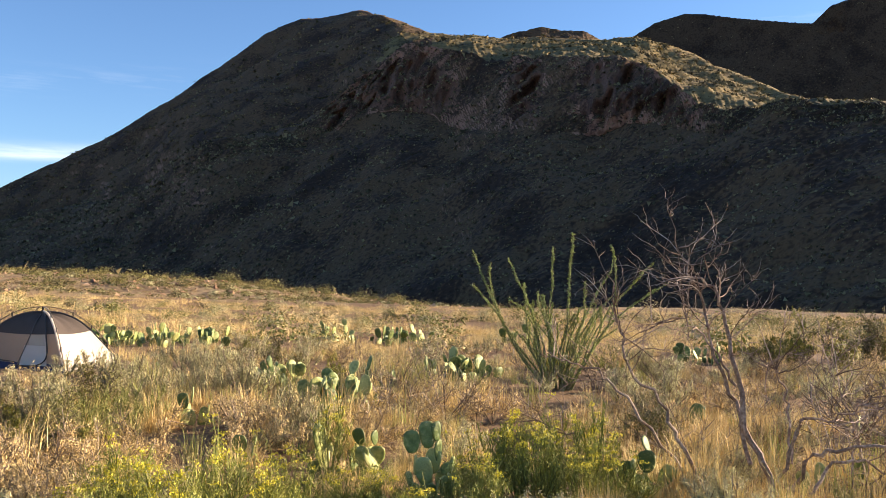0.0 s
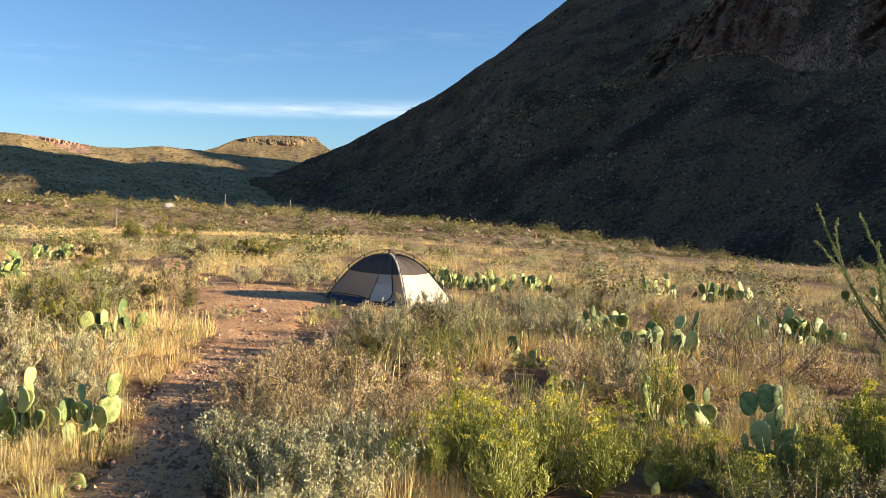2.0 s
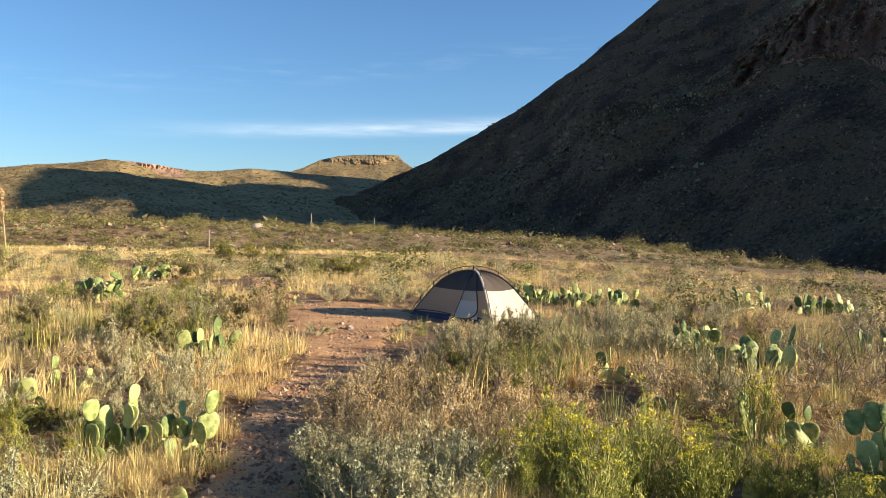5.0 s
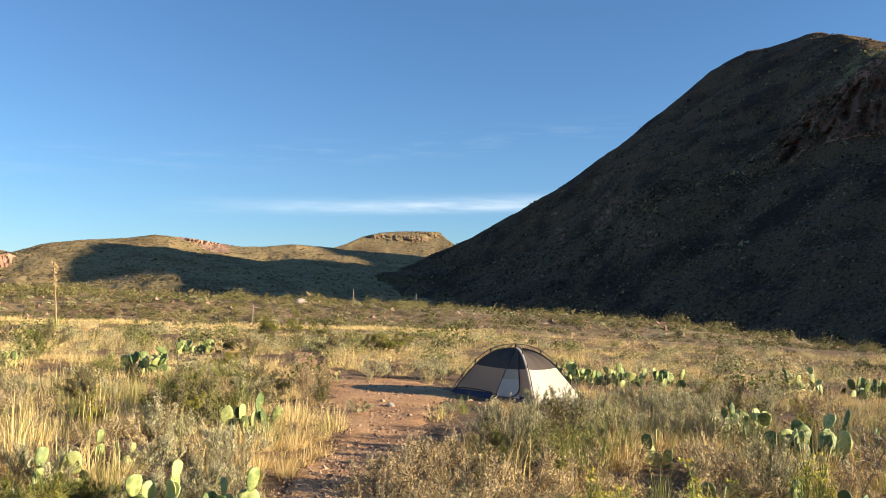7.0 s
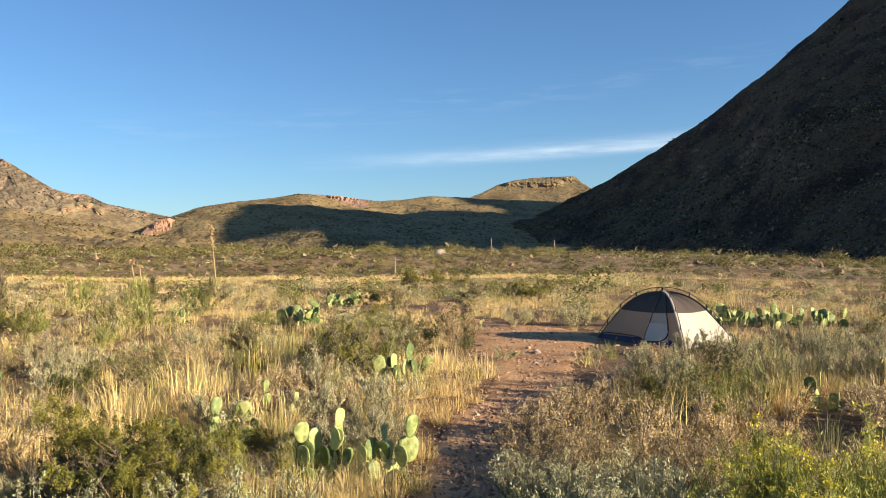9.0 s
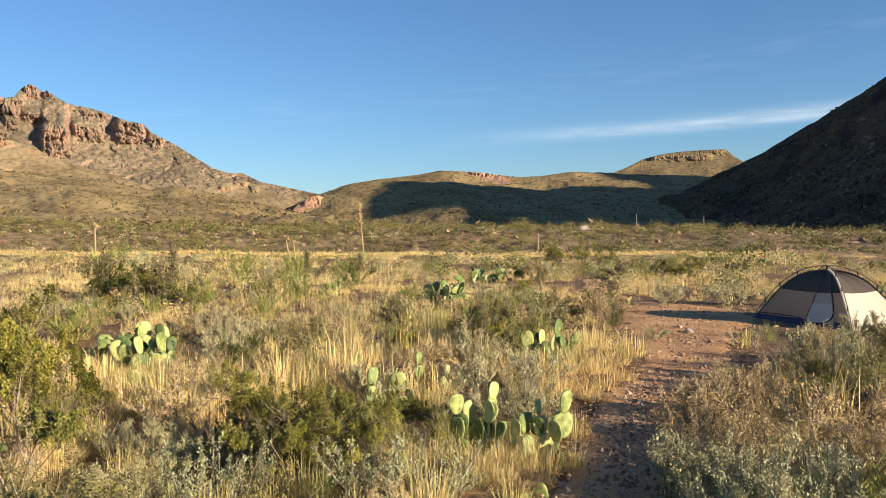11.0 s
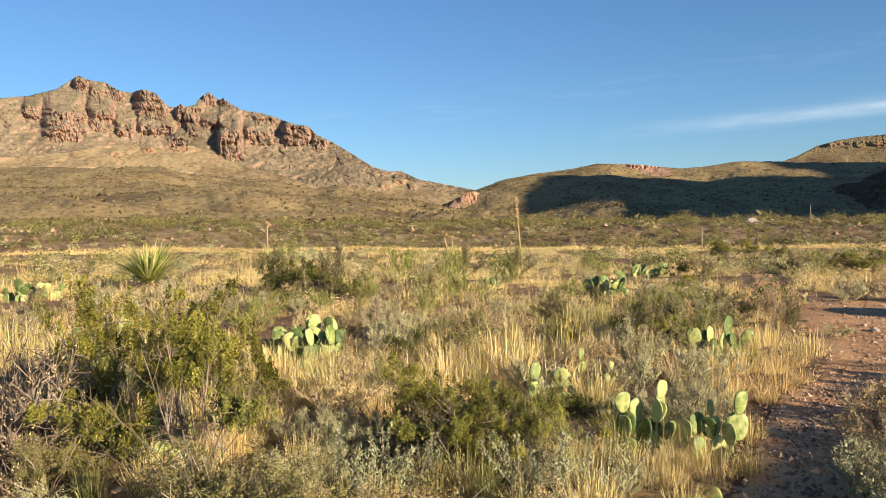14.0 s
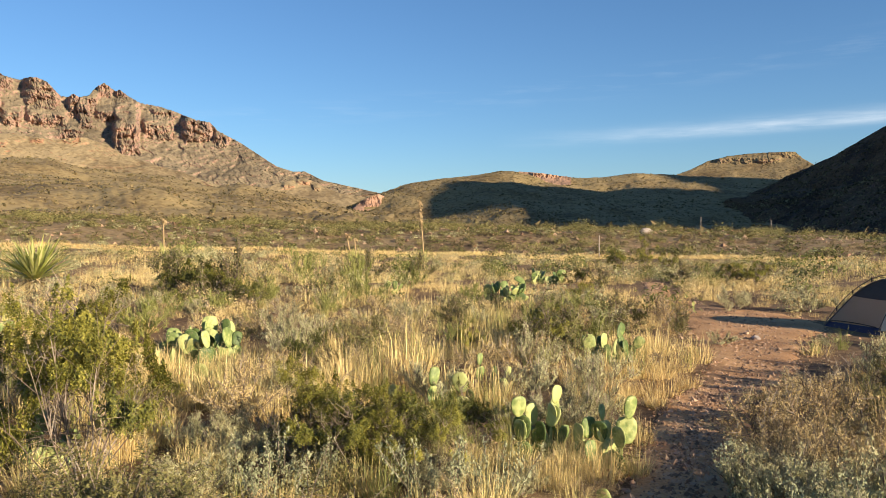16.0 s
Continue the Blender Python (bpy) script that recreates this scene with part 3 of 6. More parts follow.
def massif(name, spans, crest, near, per_degree, crags, rough, seed, mats, rows=120):
    """A mountain seen from its foot: it recedes per_degree metres with every degree of height, but for crags that stand out as cliffs with a bench on top."""
    a = np.concatenate([np.linspace(p, q, k, endpoint=False) for p, q, k in spans])
    top = np.interp(a, [c[0] for c in crest], [c[1] for c in crest])
    s = np.linspace(0, 1, rows)[:, None]
    E = 0.3 + (top[None] - 0.3) * s
    A = np.broadcast_to(a[None], E.shape)
    D = near + per_degree * E
    X, Y, Z = -np.sin(np.radians(A)) * D, np.cos(np.radians(A)) * D, D * np.tan(np.radians(E))
    wander = 0.18 * fbm(X / 60 + seed, Y / 60, Z / 60, 3)
    rise = 0.12 * fbm(X / 45, Y / 45 + seed, Z / 90, 3)
    rock = np.zeros(E.shape)
    push = np.zeros(E.shape)
    for c, w, lo, hi, sharp in crags:
        side = np.exp(-np.abs((A + wander - c) / w) ** (2 * sharp))
        e = E + rise * 0.6
        up = np.clip(e - lo, 0, hi - lo) * (1 - np.clip((e - hi) / (0.5 + 0.6 * (hi - lo)), 0, 1))
        push = np.maximum(push, up * side * per_degree * (0.72 + 0.5 * rise + 0.1 * wander))
        rock = np.maximum(rock, side * (e > lo) * (e < hi + 0.05))
    # columns and clefts in the rock, folds in the slopes
    flute = np.abs(fbm(A * 1.5 + seed, E * 0.7, E * 0, 5, 0.6))
    fold = np.abs(fbm(A * 0.4 + wander * 2 + E * 0.12 + seed, E * 0.25, E * 0, 5, 0.7))
    D = D - push + rock * (flute * 24 - 6) * rough / 14 + fold * rough * 1.9 * np.clip(s * 6, 0, 1) + fbm(X / 70, Y / 70, Z / 70 + seed, 7) * rough * (0.6 + 0.7 * rock)
    E = E + s ** 6 * 0.05 * fbm(A * 6, A * 0, A * 0 + seed, 3) * np.clip((top[None] - 5) / 2, 0.3, 1)
    X, Y, Z = -np.sin(np.radians(A)) * D, np.cos(np.radians(A)) * D, EYE + D * np.tan(np.radians(E))
    back = [(X[-1] * (1 + 0.03 * k), Y[-1] * (1 + 0.03 * k), Z[-1] * (1 - k / 8) - 2 * k) for k in range(1, 9)]
    X, Y, Z = (np.concatenate([W, [b[i] for b in back]]) for i, W in enumerate((X, Y, Z)))
    n = len(a)
    i, j = np.meshgrid(np.arange(len(X) - 1), np.arange(n - 1), indexing="ij")
    p = i * n + j
    T = np.concatenate([np.stack([p, p + 1, p + n + 1], 2).reshape(-1, 3), np.stack([p, p + n + 1, p + n], 2).reshape(-1, 3)])
    ob = new(name, tri_mesh(name, np.stack([X, Y, Z], 2).reshape(-1, 3), T[:, ::-1], mats, smooth=True))
    ob.data.polygons.foreach_set("use_smooth", np.tile(np.pad(rock, ((0, 8), (0, 0)))[1:, 1:].ravel() < 0.3, 2))
    return ob, X, Y, Z


def build_mountains():
    # the near mountain; dark slope colours deepen the shade its face lies in
    foot = [(-60, -3, 130), (-30, -4.0, 140), (-10, -4.2, 210), (5, -4.0, 290), (15, -2.8, 370), (25, -1.5, 500), (35, -0.7, 760), (42, 0.0, 960)]
    under = [(-60, -2, 190), (-42, 4, 230), (-28, 8.3, 265), (-20, 8.9, 303), (-17.3, 8.9, 322), (-15.8, 9.6, 345), (-12.1, 9.6, 375), (-9.9, 8.3, 380), (-7.5, 8.8, 385), (-2.9, 9.3, 412), (-0.6, 10.2, 470), (3.4, 10.4, 505), (8, 9.8, 520), (10, 8.7, 515), (13, 7.4, 515), (16, 6.6, 525), (20, 3.9, 560), (24, 2.4, 630), (29, 1.6, 760), (42, 0.15, 1000)]
    lip = [(-60, -1.6, 195), (-42, 4.4, 236), (-28, 9.4, 280), (-22.8, 9.9, 300), (-19, 10.8, 322), (-17.3, 10.6, 335), (-15.8, 11.9, 360), (-13.2, 13.8, 395), (-10.6, 13.9, 410), (-6.8, 13.9, 445), (-2.9, 14.3, 480), (1.1, 14.8, 512), (3.4, 14.5, 530), (5.8, 12.9, 550), (8.1, 11.0, 545), (10, 9.7, 540), (13, 8.5, 545), (16, 8.0, 560), (20, 5.0, 600), (24, 3.2, 670), (29, 2.2, 780), (42, 0.2, 1020)]
    bench = [(-60, -1.58, 203), (-42, 4.5, 246), (-28, 9.6, 308), (-22.8, 10.3, 345), (-19, 11.4, 375), (-17.3, 11.6, 385), (-15.8, 12.6, 405), (-13.2, 14.1, 440), (-9.5, 14.3, 470), (-3.6, 14.75, 535), (1.1, 15.0, 560), (5.8, 13.2, 600), (8.1, 11.0, 610), (10, 9.5, 610), (13, 8.2, 610), (16, 7.7, 630), (20, 4.7, 670), (29, 2.3, 850), (42, 0.2, 1030)]
    crest = [(-60, -1.5, 230), (-42, 5.0, 280), (-28.2, 10.0, 365), (-22.8, 11.2, 425), (-19.4, 12.8, 470), (-15.8, 14.45, 525), (-13.2, 15.2, 560), (-9.5, 15.4, 600), (-3.6, 15.6, 650), (1.1, 15.9, 690), (5.8, 17.0, 800), (10, 16.4, 820), (12.3, 15.5, 825), (14.9, 13.4, 825), (18.4, 10.6, 810), (21.9, 8.2, 840), (25.1, 6.2, 880), (28.2, 4.45, 920), (32.9, 2.5, 980), (37, 1.2, 1020), (42, 0.3, 1060)]
    # the paler grass ends where the ridge turns into shade
    ob, X, Y, Z, zone = ridge_mesh("mountain", -60, 42, [(-60, -30, 60), (-30, 20, 450), (20, 42.1, 120)], [(foot, 0), (under, 84), (lip, 40), (bench, 12), (crest, 40)], 120, 10.0, ["slope", "cliff", "sunlit_ridge_grass"], rock=(2,), crag=14, seed=3, gully=0, back=0.35, span=(-19, 9.5), where=((2, 3.8, 3.9), (2, -12.9, 3.7), (2, -5.4, 1.3), (2, 7.6, 0.8)), grass=((3, 4, 9), 2.5), soften=1.1, smooth=True)
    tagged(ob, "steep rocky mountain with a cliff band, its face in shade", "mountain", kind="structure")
    slope_scrub("mountain_scrub", X, Y, Z, (5, 172), 46000, 0.85, "shade_leaf", "scattered shrubs, leaf colour darkened for the shaded mountain slope", n=3)
    slope_scrub("ridge_scrub", X, Y, Z, (126, 178), 7000, 1.05, "ridge_leaf", "low sunlit shrubs along the mountain ridge", n=5)
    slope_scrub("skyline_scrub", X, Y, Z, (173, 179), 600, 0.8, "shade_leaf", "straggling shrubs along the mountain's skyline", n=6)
    # a knob and a higher mountain behind it
    knob = [(-13, 14.6, 900), (-10.6, 15.3, 900), (-9.5, 15.8, 900), (-6.7, 16.2, 900), (-4, 15.65, 900), (-2, 14.8, 900)]
    ob, KX, KY, KZ, _ = ridge_mesh("rocky_knob", -13, -2, 130, [([(-13, 9, 700), (-2, 9, 700)], 0), (knob, 24)], 40, 8.0, ["slope", "slope"], seed=9, back=0.3)
    slope_scrub("knob_scrub", KX, KY, KZ, (8, 30), 900, 1.3, "ridge_leaf", "dark shrubs on the rocky knob", n=4)
    tagged(ob, "low rounded rocky knob behind the ridge", "hill", kind="structure")
    second = [(-62, 4, 1000), (-45, 11, 1150), (-34, 15.5, 1250), (-28, 16.7, 1300), (-26.1, 16.45, 1300), (-25.1, 16.2, 1300), (-24.1, 15.3, 1300), (-23.5, 15.35, 1340), (-19.4, 16.05, 1300), (-17.4, 16.45, 1290), (-16.2, 16.55, 1265), (-14.3, 16.1, 1225), (-13, 15.4, 1200), (-8, 12, 1150)]
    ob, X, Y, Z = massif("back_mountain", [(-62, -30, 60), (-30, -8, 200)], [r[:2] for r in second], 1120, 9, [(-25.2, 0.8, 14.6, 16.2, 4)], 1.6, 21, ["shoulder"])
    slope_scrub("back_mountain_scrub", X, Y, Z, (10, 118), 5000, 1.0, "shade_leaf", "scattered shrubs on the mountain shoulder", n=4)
    tagged(ob, "taller mountain shoulder rising behind the ridge, coloured dark for its shade", "mountain", kind="structure")
    # rolling hills and the table hill across the valley
    hill = [(28, 3.0, 1150), (34, 3.4, 1150), (37.0, 3.5, 1120), (38.2, 3.63, 1120), (39.3, 3.71, 1110), (40.4, 3.85, 1100), (42.5, 3.57, 1090), (44, 3.5, 1080), (45.6, 3.62, 1070), (47.1, 3.86, 1060), (48.7, 4.08, 1050), (49.4, 4.1, 1050), (50.6, 3.97, 1045), (52.1, 3.81, 1040), (53.6, 3.61, 1030), (55.1, 3.41, 1020), (56.2, 3.2, 1015), (57.7, 2.66, 1000), (59.2, 2.09, 985), (60.2, 1.67, 975), (62, 0.8, 960)]
    hmid = [(28, 0.4, 800), (40, 0.5, 760), (45, 0.6, 740), (50, 0.7, 760), (54, 0.8, 800), (62, 0.5, 800)]
    hfoot = [(28, -0.6, 700), (40, -0.5, 560), (50, -0.1, 480), (62, 0.2, 480)]
    ob, X, Y, Z, zone = ridge_mesh("rolling_hill", 28, 62, 300, [(hfoot, 0), (hmid, 20), (hill, 50)], 160, 9.0, ["hill", "crag"], seed=31, gully=0, back=0.35, smooth=True)
    tagged(ob, "rounded sunlit desert hill covered in dry grass", "hill", kind="structure")
    slope_scrub("hill_scrub", X, Y, Z, (2, 72), 14000, 0.85, "far_leaf", "scattered low shrubs on the rolling hill", n=4)
    # a ledge of red rock along the crest, and a red outcrop at the hill's end
    for name, span, ledge, near, cr in (("red_ledge", [(44.8, 48.4, 70)], [(44.8, 3.62), (45.6, 3.72), (46.4, 3.86), (47.2, 3.96), (48.4, 4.06)], 880, [(46.4, 1.2, 3.62, 3.9, 4)]),
                                        ("red_outcrop", [(57.4, 59.8, 60)], [(57.4, 2.3), (58.0, 2.6), (58.6, 2.4), (59.2, 2.1), (59.8, 1.6)], 830, [(58.4, 0.7, 1.7, 2.5, 3)])):
        ob, *_ = massif(name, span, ledge, near, 42, cr, 2.5, 63, ["red_crag"], rows=60)
        tagged(ob, "weathered red rock ledge on the hillside", "rock outcrop", kind="structure")
    knoll = [(43, 0.2, 550), (45, 0.6, 559), (46.6, 1.35, 572), (47.4, 1.8, 580), (48.2, 2.05, 589), (48.8, 2.06, 593), (49.9, 1.87, 602), (51.1, 1.56, 611), (52.2, 1.3, 619), (54, 0.9, 628), (57, 0.5, 628), (59, 0.2, 628)]
    ob, X, Y, Z, zone = ridge_mesh("grassy_knoll", 43, 59, 160, [([(43, -0.6, 430), (59, 0.1, 430)], 0), (knoll, 34)], 90, 4.0, ["hill", "crag"], seed=35, back=0.16, smooth=True)
    tagged(ob, "low sunlit grassy knoll before the shaded hillside", "hill", kind="structure")
    slope_scrub("knoll_scrub", X, Y, Z, (2, 34), 3500, 0.8, "far_leaf", "scattered low shrubs on the grassy knoll", n=4)
    table = [(27, 2.4), (28.5, 3.3), (29.3, 3.89), (30.1, 4.42), (30.55, 4.86), (32, 4.88), (33.5, 4.84), (34.6, 4.73), (35.8, 4.47), (37, 3.9), (38.2, 3.5), (40, 2.8), (42, 2)]
    ob, X, Y, Z = massif("table_hill", [(27, 42, 320)], table, 1010, 105, [(31.3, 0.95, 4.5, 4.8, 6), (33.4, 2.0, 4.2, 4.55, 8), (32.2, 0.7, 4.35, 4.65, 4)], 3.5, 41, ["table"])
    tagged(ob, "flat-topped table hill with a dark caprock cliff", "hill", kind="structure")
    slope_scrub("table_scrub", X, Y, Z, (30, 119), 5000, 0.85, "far_leaf", "scattered low shrubs on the table hill", n=4)
    # the high range with red cliffs, and foothills before it
    sky = [(56, 2.2), (58.1, 2.69), (60.3, 3.19), (61.8, 3.52), (63.0, 4.13), (63.8, 4.12), (64.9, 4.46), (66, 5.18), (67.2, 5.97), (68.7, 6.76), (69.2, 7.3), (70.2, 7.47), (71.5, 7.96), (72.4, 8.23), (73.5, 8.38), (74.2, 8.75), (74.8, 9.19), (75.0, 9.07), (75.3, 9.25), (75.7, 9.56), (76.2, 9.25), (76.6, 8.73),
           (77.2, 8.58), (77.5, 8.79), (77.8, 8.57), (78.2, 8.57), (78.5, 8.85), (79, 9.42), (79.6, 9.64), (80.1, 9.61), (80.5, 9.42), (81.3, 9.58), (82.1, 10.04), (82.9, 10.12), (83.4, 10.3), (83.6, 10.42), (84.2, 10.0), (84.9, 9.52), (86.5, 9.05), (88, 8.85), (96, 7), (110, 4)]
    crags = [  # azimuth, half width, lower and upper elevation, sharpness of its sides
        (84.5, 1.15, 6.3, 8.1, 3), (82.4, 0.75, 7.0, 8.2, 4), (83.5, 0.35, 9.2, 10.4, 4), (82.4, 0.5, 8.7, 9.4, 4), (81.4, 0.5, 8.9, 9.6, 4), (79.3, 0.95, 7.7, 9.65, 4), (77.5, 0.3, 7.2, 8.8, 4), (76.9, 0.35, 6.6, 8.1, 4), (79.0, 1.2, 6.65, 7.35, 6), (77.7, 0.75, 5.95, 6.5, 2),
        (75.2, 0.95, 7.1, 7.75, 3), (74.4, 0.75, 5.0, 7.0, 5), (72.4, 0.95, 6.1, 7.0, 6), (70.0, 0.85, 5.95, 7.35, 5), (75.8, 0.5, 8.7, 9.6, 3), (74.7, 0.3, 8.5, 9.2, 4), (72.2, 0.8, 7.4, 7.9, 4), (86.2, 0.5, 7.6, 8.4, 3), (81.0, 0.5, 6.6, 7.4, 4), (68.5, 0.5, 5.7, 6.4, 4), (76.6, 0.45, 7.6, 8.5, 3)]
    ob, X, Y, Z = massif("far_range", [(56, 62, 50), (62, 89, 560), (89, 110.1, 50)], sky, 1640, 78, crags, 14.0, 51, ["range"])
    slope_scrub("range_scrub", X, Y, Z, (2, 118), 15000, 1.5, "range_leaf", "far shrubs speckling the slopes of the range", n=3)
    tagged(ob, "high jagged desert range with red sunlit cliffs", "mountain", kind="structure")
    # a grassy spur running down in front of the cliffs
    spur = [(64, 1.9), (67.3, 3.0), (69.2, 3.3), (71.1, 4.05), (72.9, 4.5), (74.7, 5.1), (75.6, 5.7), (76.9, 6.1), (77.6, 6.05), (78.5, 5.85), (79.8, 6.05), (81, 6.2), (82.5, 6.1), (84, 5.7), (86, 5.5), (88, 5.3), (95, 5), (110, 3)]
    ob, X, Y, Z = massif("grassy_spur", [(64, 110.1, 330)], spur, 1330, 64, [(77.7, 0.75, 5.7, 6.15, 2), (79.6, 0.4, 5.6, 5.95, 3), (81.6, 0.3, 5.3, 5.6, 3)], 7.0, 55, ["spur"])
    slope_scrub("spur_scrub", X, Y, Z, (2, 118), 7000, 1.0, "far_leaf", "low shrubs on the grassy spur", n=3)
    tagged(ob, "tan grassy spur below the cliffs of the range", "hill", kind="structure")
    bump = [(57, 2.0), (58.9, 2.35), (60.7, 2.66), (61.8, 3.13), (62.6, 3.54), (63.2, 3.68), (63.8, 3.58), (64.8, 3.33), (65.7, 2.97), (68, 2.6)]
    ob, *_ = massif("cone_hill", [(57, 68, 120)], bump, 1320, 60, [(63.1, 0.5, 3.2, 3.5, 3), (64.2, 0.4, 2.9, 3.15, 3), (62.2, 0.3, 2.8, 3.0, 3)], 4.0, 61, ["spur"])
    tagged(ob, "small cone-shaped hill at the foot of the range", "hill", kind="structure")
    ftop = [(57, 0.9, 700), (59.6, 1.34, 730), (61.1, 1.8, 760), (63.4, 2.32, 800), (65.7, 2.86, 830), (67.3, 3.1, 850), (68.8, 3.06, 870), (71.1, 3.6, 900), (73.7, 3.93, 940), (77.3, 4.1, 970), (79.1, 4.56, 990), (81.8, 4.57, 1000), (84.1, 4.65, 1000), (88.2, 4.55, 1000), (96, 4.2, 1000), (110, 2, 950)]
    ob, X, Y, Z, zone = ridge_mesh("foothill", 57, 110, 320, [([(57, 0.2, 300), (65, 0.4, 290), (80, 0.9, 280), (95, 1.0, 280), (110, 0.5, 300)], 0), (ftop, 60)], 130, 9.0, ["hill", "crag"], seed=71, gully=0, back=0.3, smooth=True)
    tagged(ob, "broad sunlit foothill covered in dry grass", "hill", kind="structure")
    slope_scrub("foothill_scrub", X, Y, Z, (1, 62), 13000, 0.95, "far_leaf", "scattered low shrubs on the foothill", n=4)


# ---- plants: pieces ----
def shrub_frame(g, h, w, n, twigs, k=4, rise=0.5):
    """Stems fanning out from one root, and twigs off them; returns stem lines and twig lines."""
    a = g.uniform(0, 6.28, n)
    reach = w * np.sqrt(g.uniform(0.05, 1, n))
    top = h * g.uniform(0.6, 1.05, n) * np.sqrt(np.clip(1.15 - (reach / w) ** 2, 0.1, 1))
    s = np.linspace(0, 1, k)[None]
    L = np.stack([np.cos(a)[:, None] * reach[:, None] * s ** 0.85, np.sin(a)[:, None] * reach[:, None] * s ** 0.85, top[:, None] * s - 0.02], 2)
    L[:, 1:] += g.normal(0, 0.05 * h, (n, k - 1, 3)) * s[:, 1:, None]
    i = g.integers(0, n, twigs)
    f = g.uniform(0.35, 1.0, twigs) * (k - 1)
    j = np.minimum(f.astype(int), k - 2)
    p = L[i, j] + (L[i, j + 1] - L[i, j]) * (f - j)[:, None]
    d = g.normal(size=(twigs, 3)) * 0.8 + np.array([0, 0, rise]) + (L[i, -1] - L[i, 0]) / h * 0.5
    d /= np.linalg.norm(d, axis=1)[:, None]
    ln = h * g.uniform(0.12, 0.32, twigs)
    q = p + d * ln[:, None]
    m = (p + q) / 2 + g.normal(0, 0.02 * h, (twigs, 3))
    return L, np.stack([p, m, q], 1)


def on_lines(W, per, g, lo=0.2, jit=0.01):
    n = len(W)
    f = g.uniform(lo, 1.0, (n, per)) * (W.shape[1] - 1)
    j = np.minimum(f.astype(int), W.shape[1] - 2)
    i = np.arange(n)[:, None]
    p = W[i, j] + (W[i, j + 1] - W[i, j]) * (f - j)[..., None]
    return p.reshape(-1, 3) + g.normal(0, jit, (n * per, 3))


def silver_bush(x, y, size, seed):
    """A shrub of a few upright silvery stalks, each set with small leaves all the way up."""
    g = np.random.default_rng(300 + seed)
    ob = thing("silver_bush", Matrix.LocRotScale((x, y, float(ground_z(x, y))), None, (size, size, size)), "silvery shrub of upright leafy stalks on bare soil", "shrub", "desert shrubs")
    n = 16
    a, lean = g.uniform(0, 6.28, n), np.abs(g.normal(0.25, 0.2, n))
    h = g.uniform(0.25, 0.48, n)
    s = np.linspace(0, 1, 6)[None]
    L = np.stack([(np.cos(a) * lean * h)[:, None] * s + (0.1 * np.cos(a))[:, None], (np.sin(a) * lean * h)[:, None] * s + (0.1 * np.sin(a))[:, None], h[:, None] * s - 0.02], 2)
    L[:, 1:] += g.normal(0, 0.008, (n, 5, 3))
    part("woody_base", tri_mesh("silver_stems", *tubes(L, 0.004, 0.0015), ["twig"]), ob)
    P = on_lines(L, 130, g, 0.15, 0.011)
    part("foliage", tri_mesh("silver_leaves", *leaves(P, np.full(len(P), 0.0085), g, 1.9, 1.2), ["silver_leaf"]), ob)


# kind: height, half width, stems, twigs, leaves per twig, leaf size, leaf stretch, uprightness, leaf, wood, label, category
SHRUBS = {
    "sage_bush": (0.42, 0.36, 40, 300, 44, 0.0040, 4.5, 1.5, "sage_leaf", "twig", "grey-green woolly desert shrub among dry grass", "shrub"),
    "creosote_bush": (0.85, 0.55, 18, 330, 74, 0.0078, 2.0, 1.0, "creosote_leaf", "twig", "yellow-green fine-leaved creosote bush", "shrub"),
    "snakeweed_bush": (0.52, 0.26, 44, 190, 12, 0.0055, 5.0, 1.5, "weed_leaf", "weed_stem", "bright green weed bush with small yellow flowers", "shrub"),
    "tan_bush": (0.42, 0.42, 44, 420, 22, 0.0042, 4.0, 0.9, "tan_leaf", "twig", "dry tan-brown bush with thin brittle twigs", "shrub"),
    "olive_bush": (0.55, 0.5, 34, 330, 46, 0.0078, 1.9, 0.6, "olive_leaf", "twig", "dark olive low desert bush", "shrub"),
    "broom_bush": (0.55, 0.42, 60, 460, 9, 0.0046, 7.0, 1.8, "broom_leaf", "weed_stem", "fine-stemmed light green broom-like bush", "shrub"),
    "bare_bush": (0.5, 0.5, 40, 330, 2, 0.005, 2.0, 0.4, "tan_leaf", "twig", "leafless tangle of grey twigs", "shrub"),
}
shrub_stock = {}


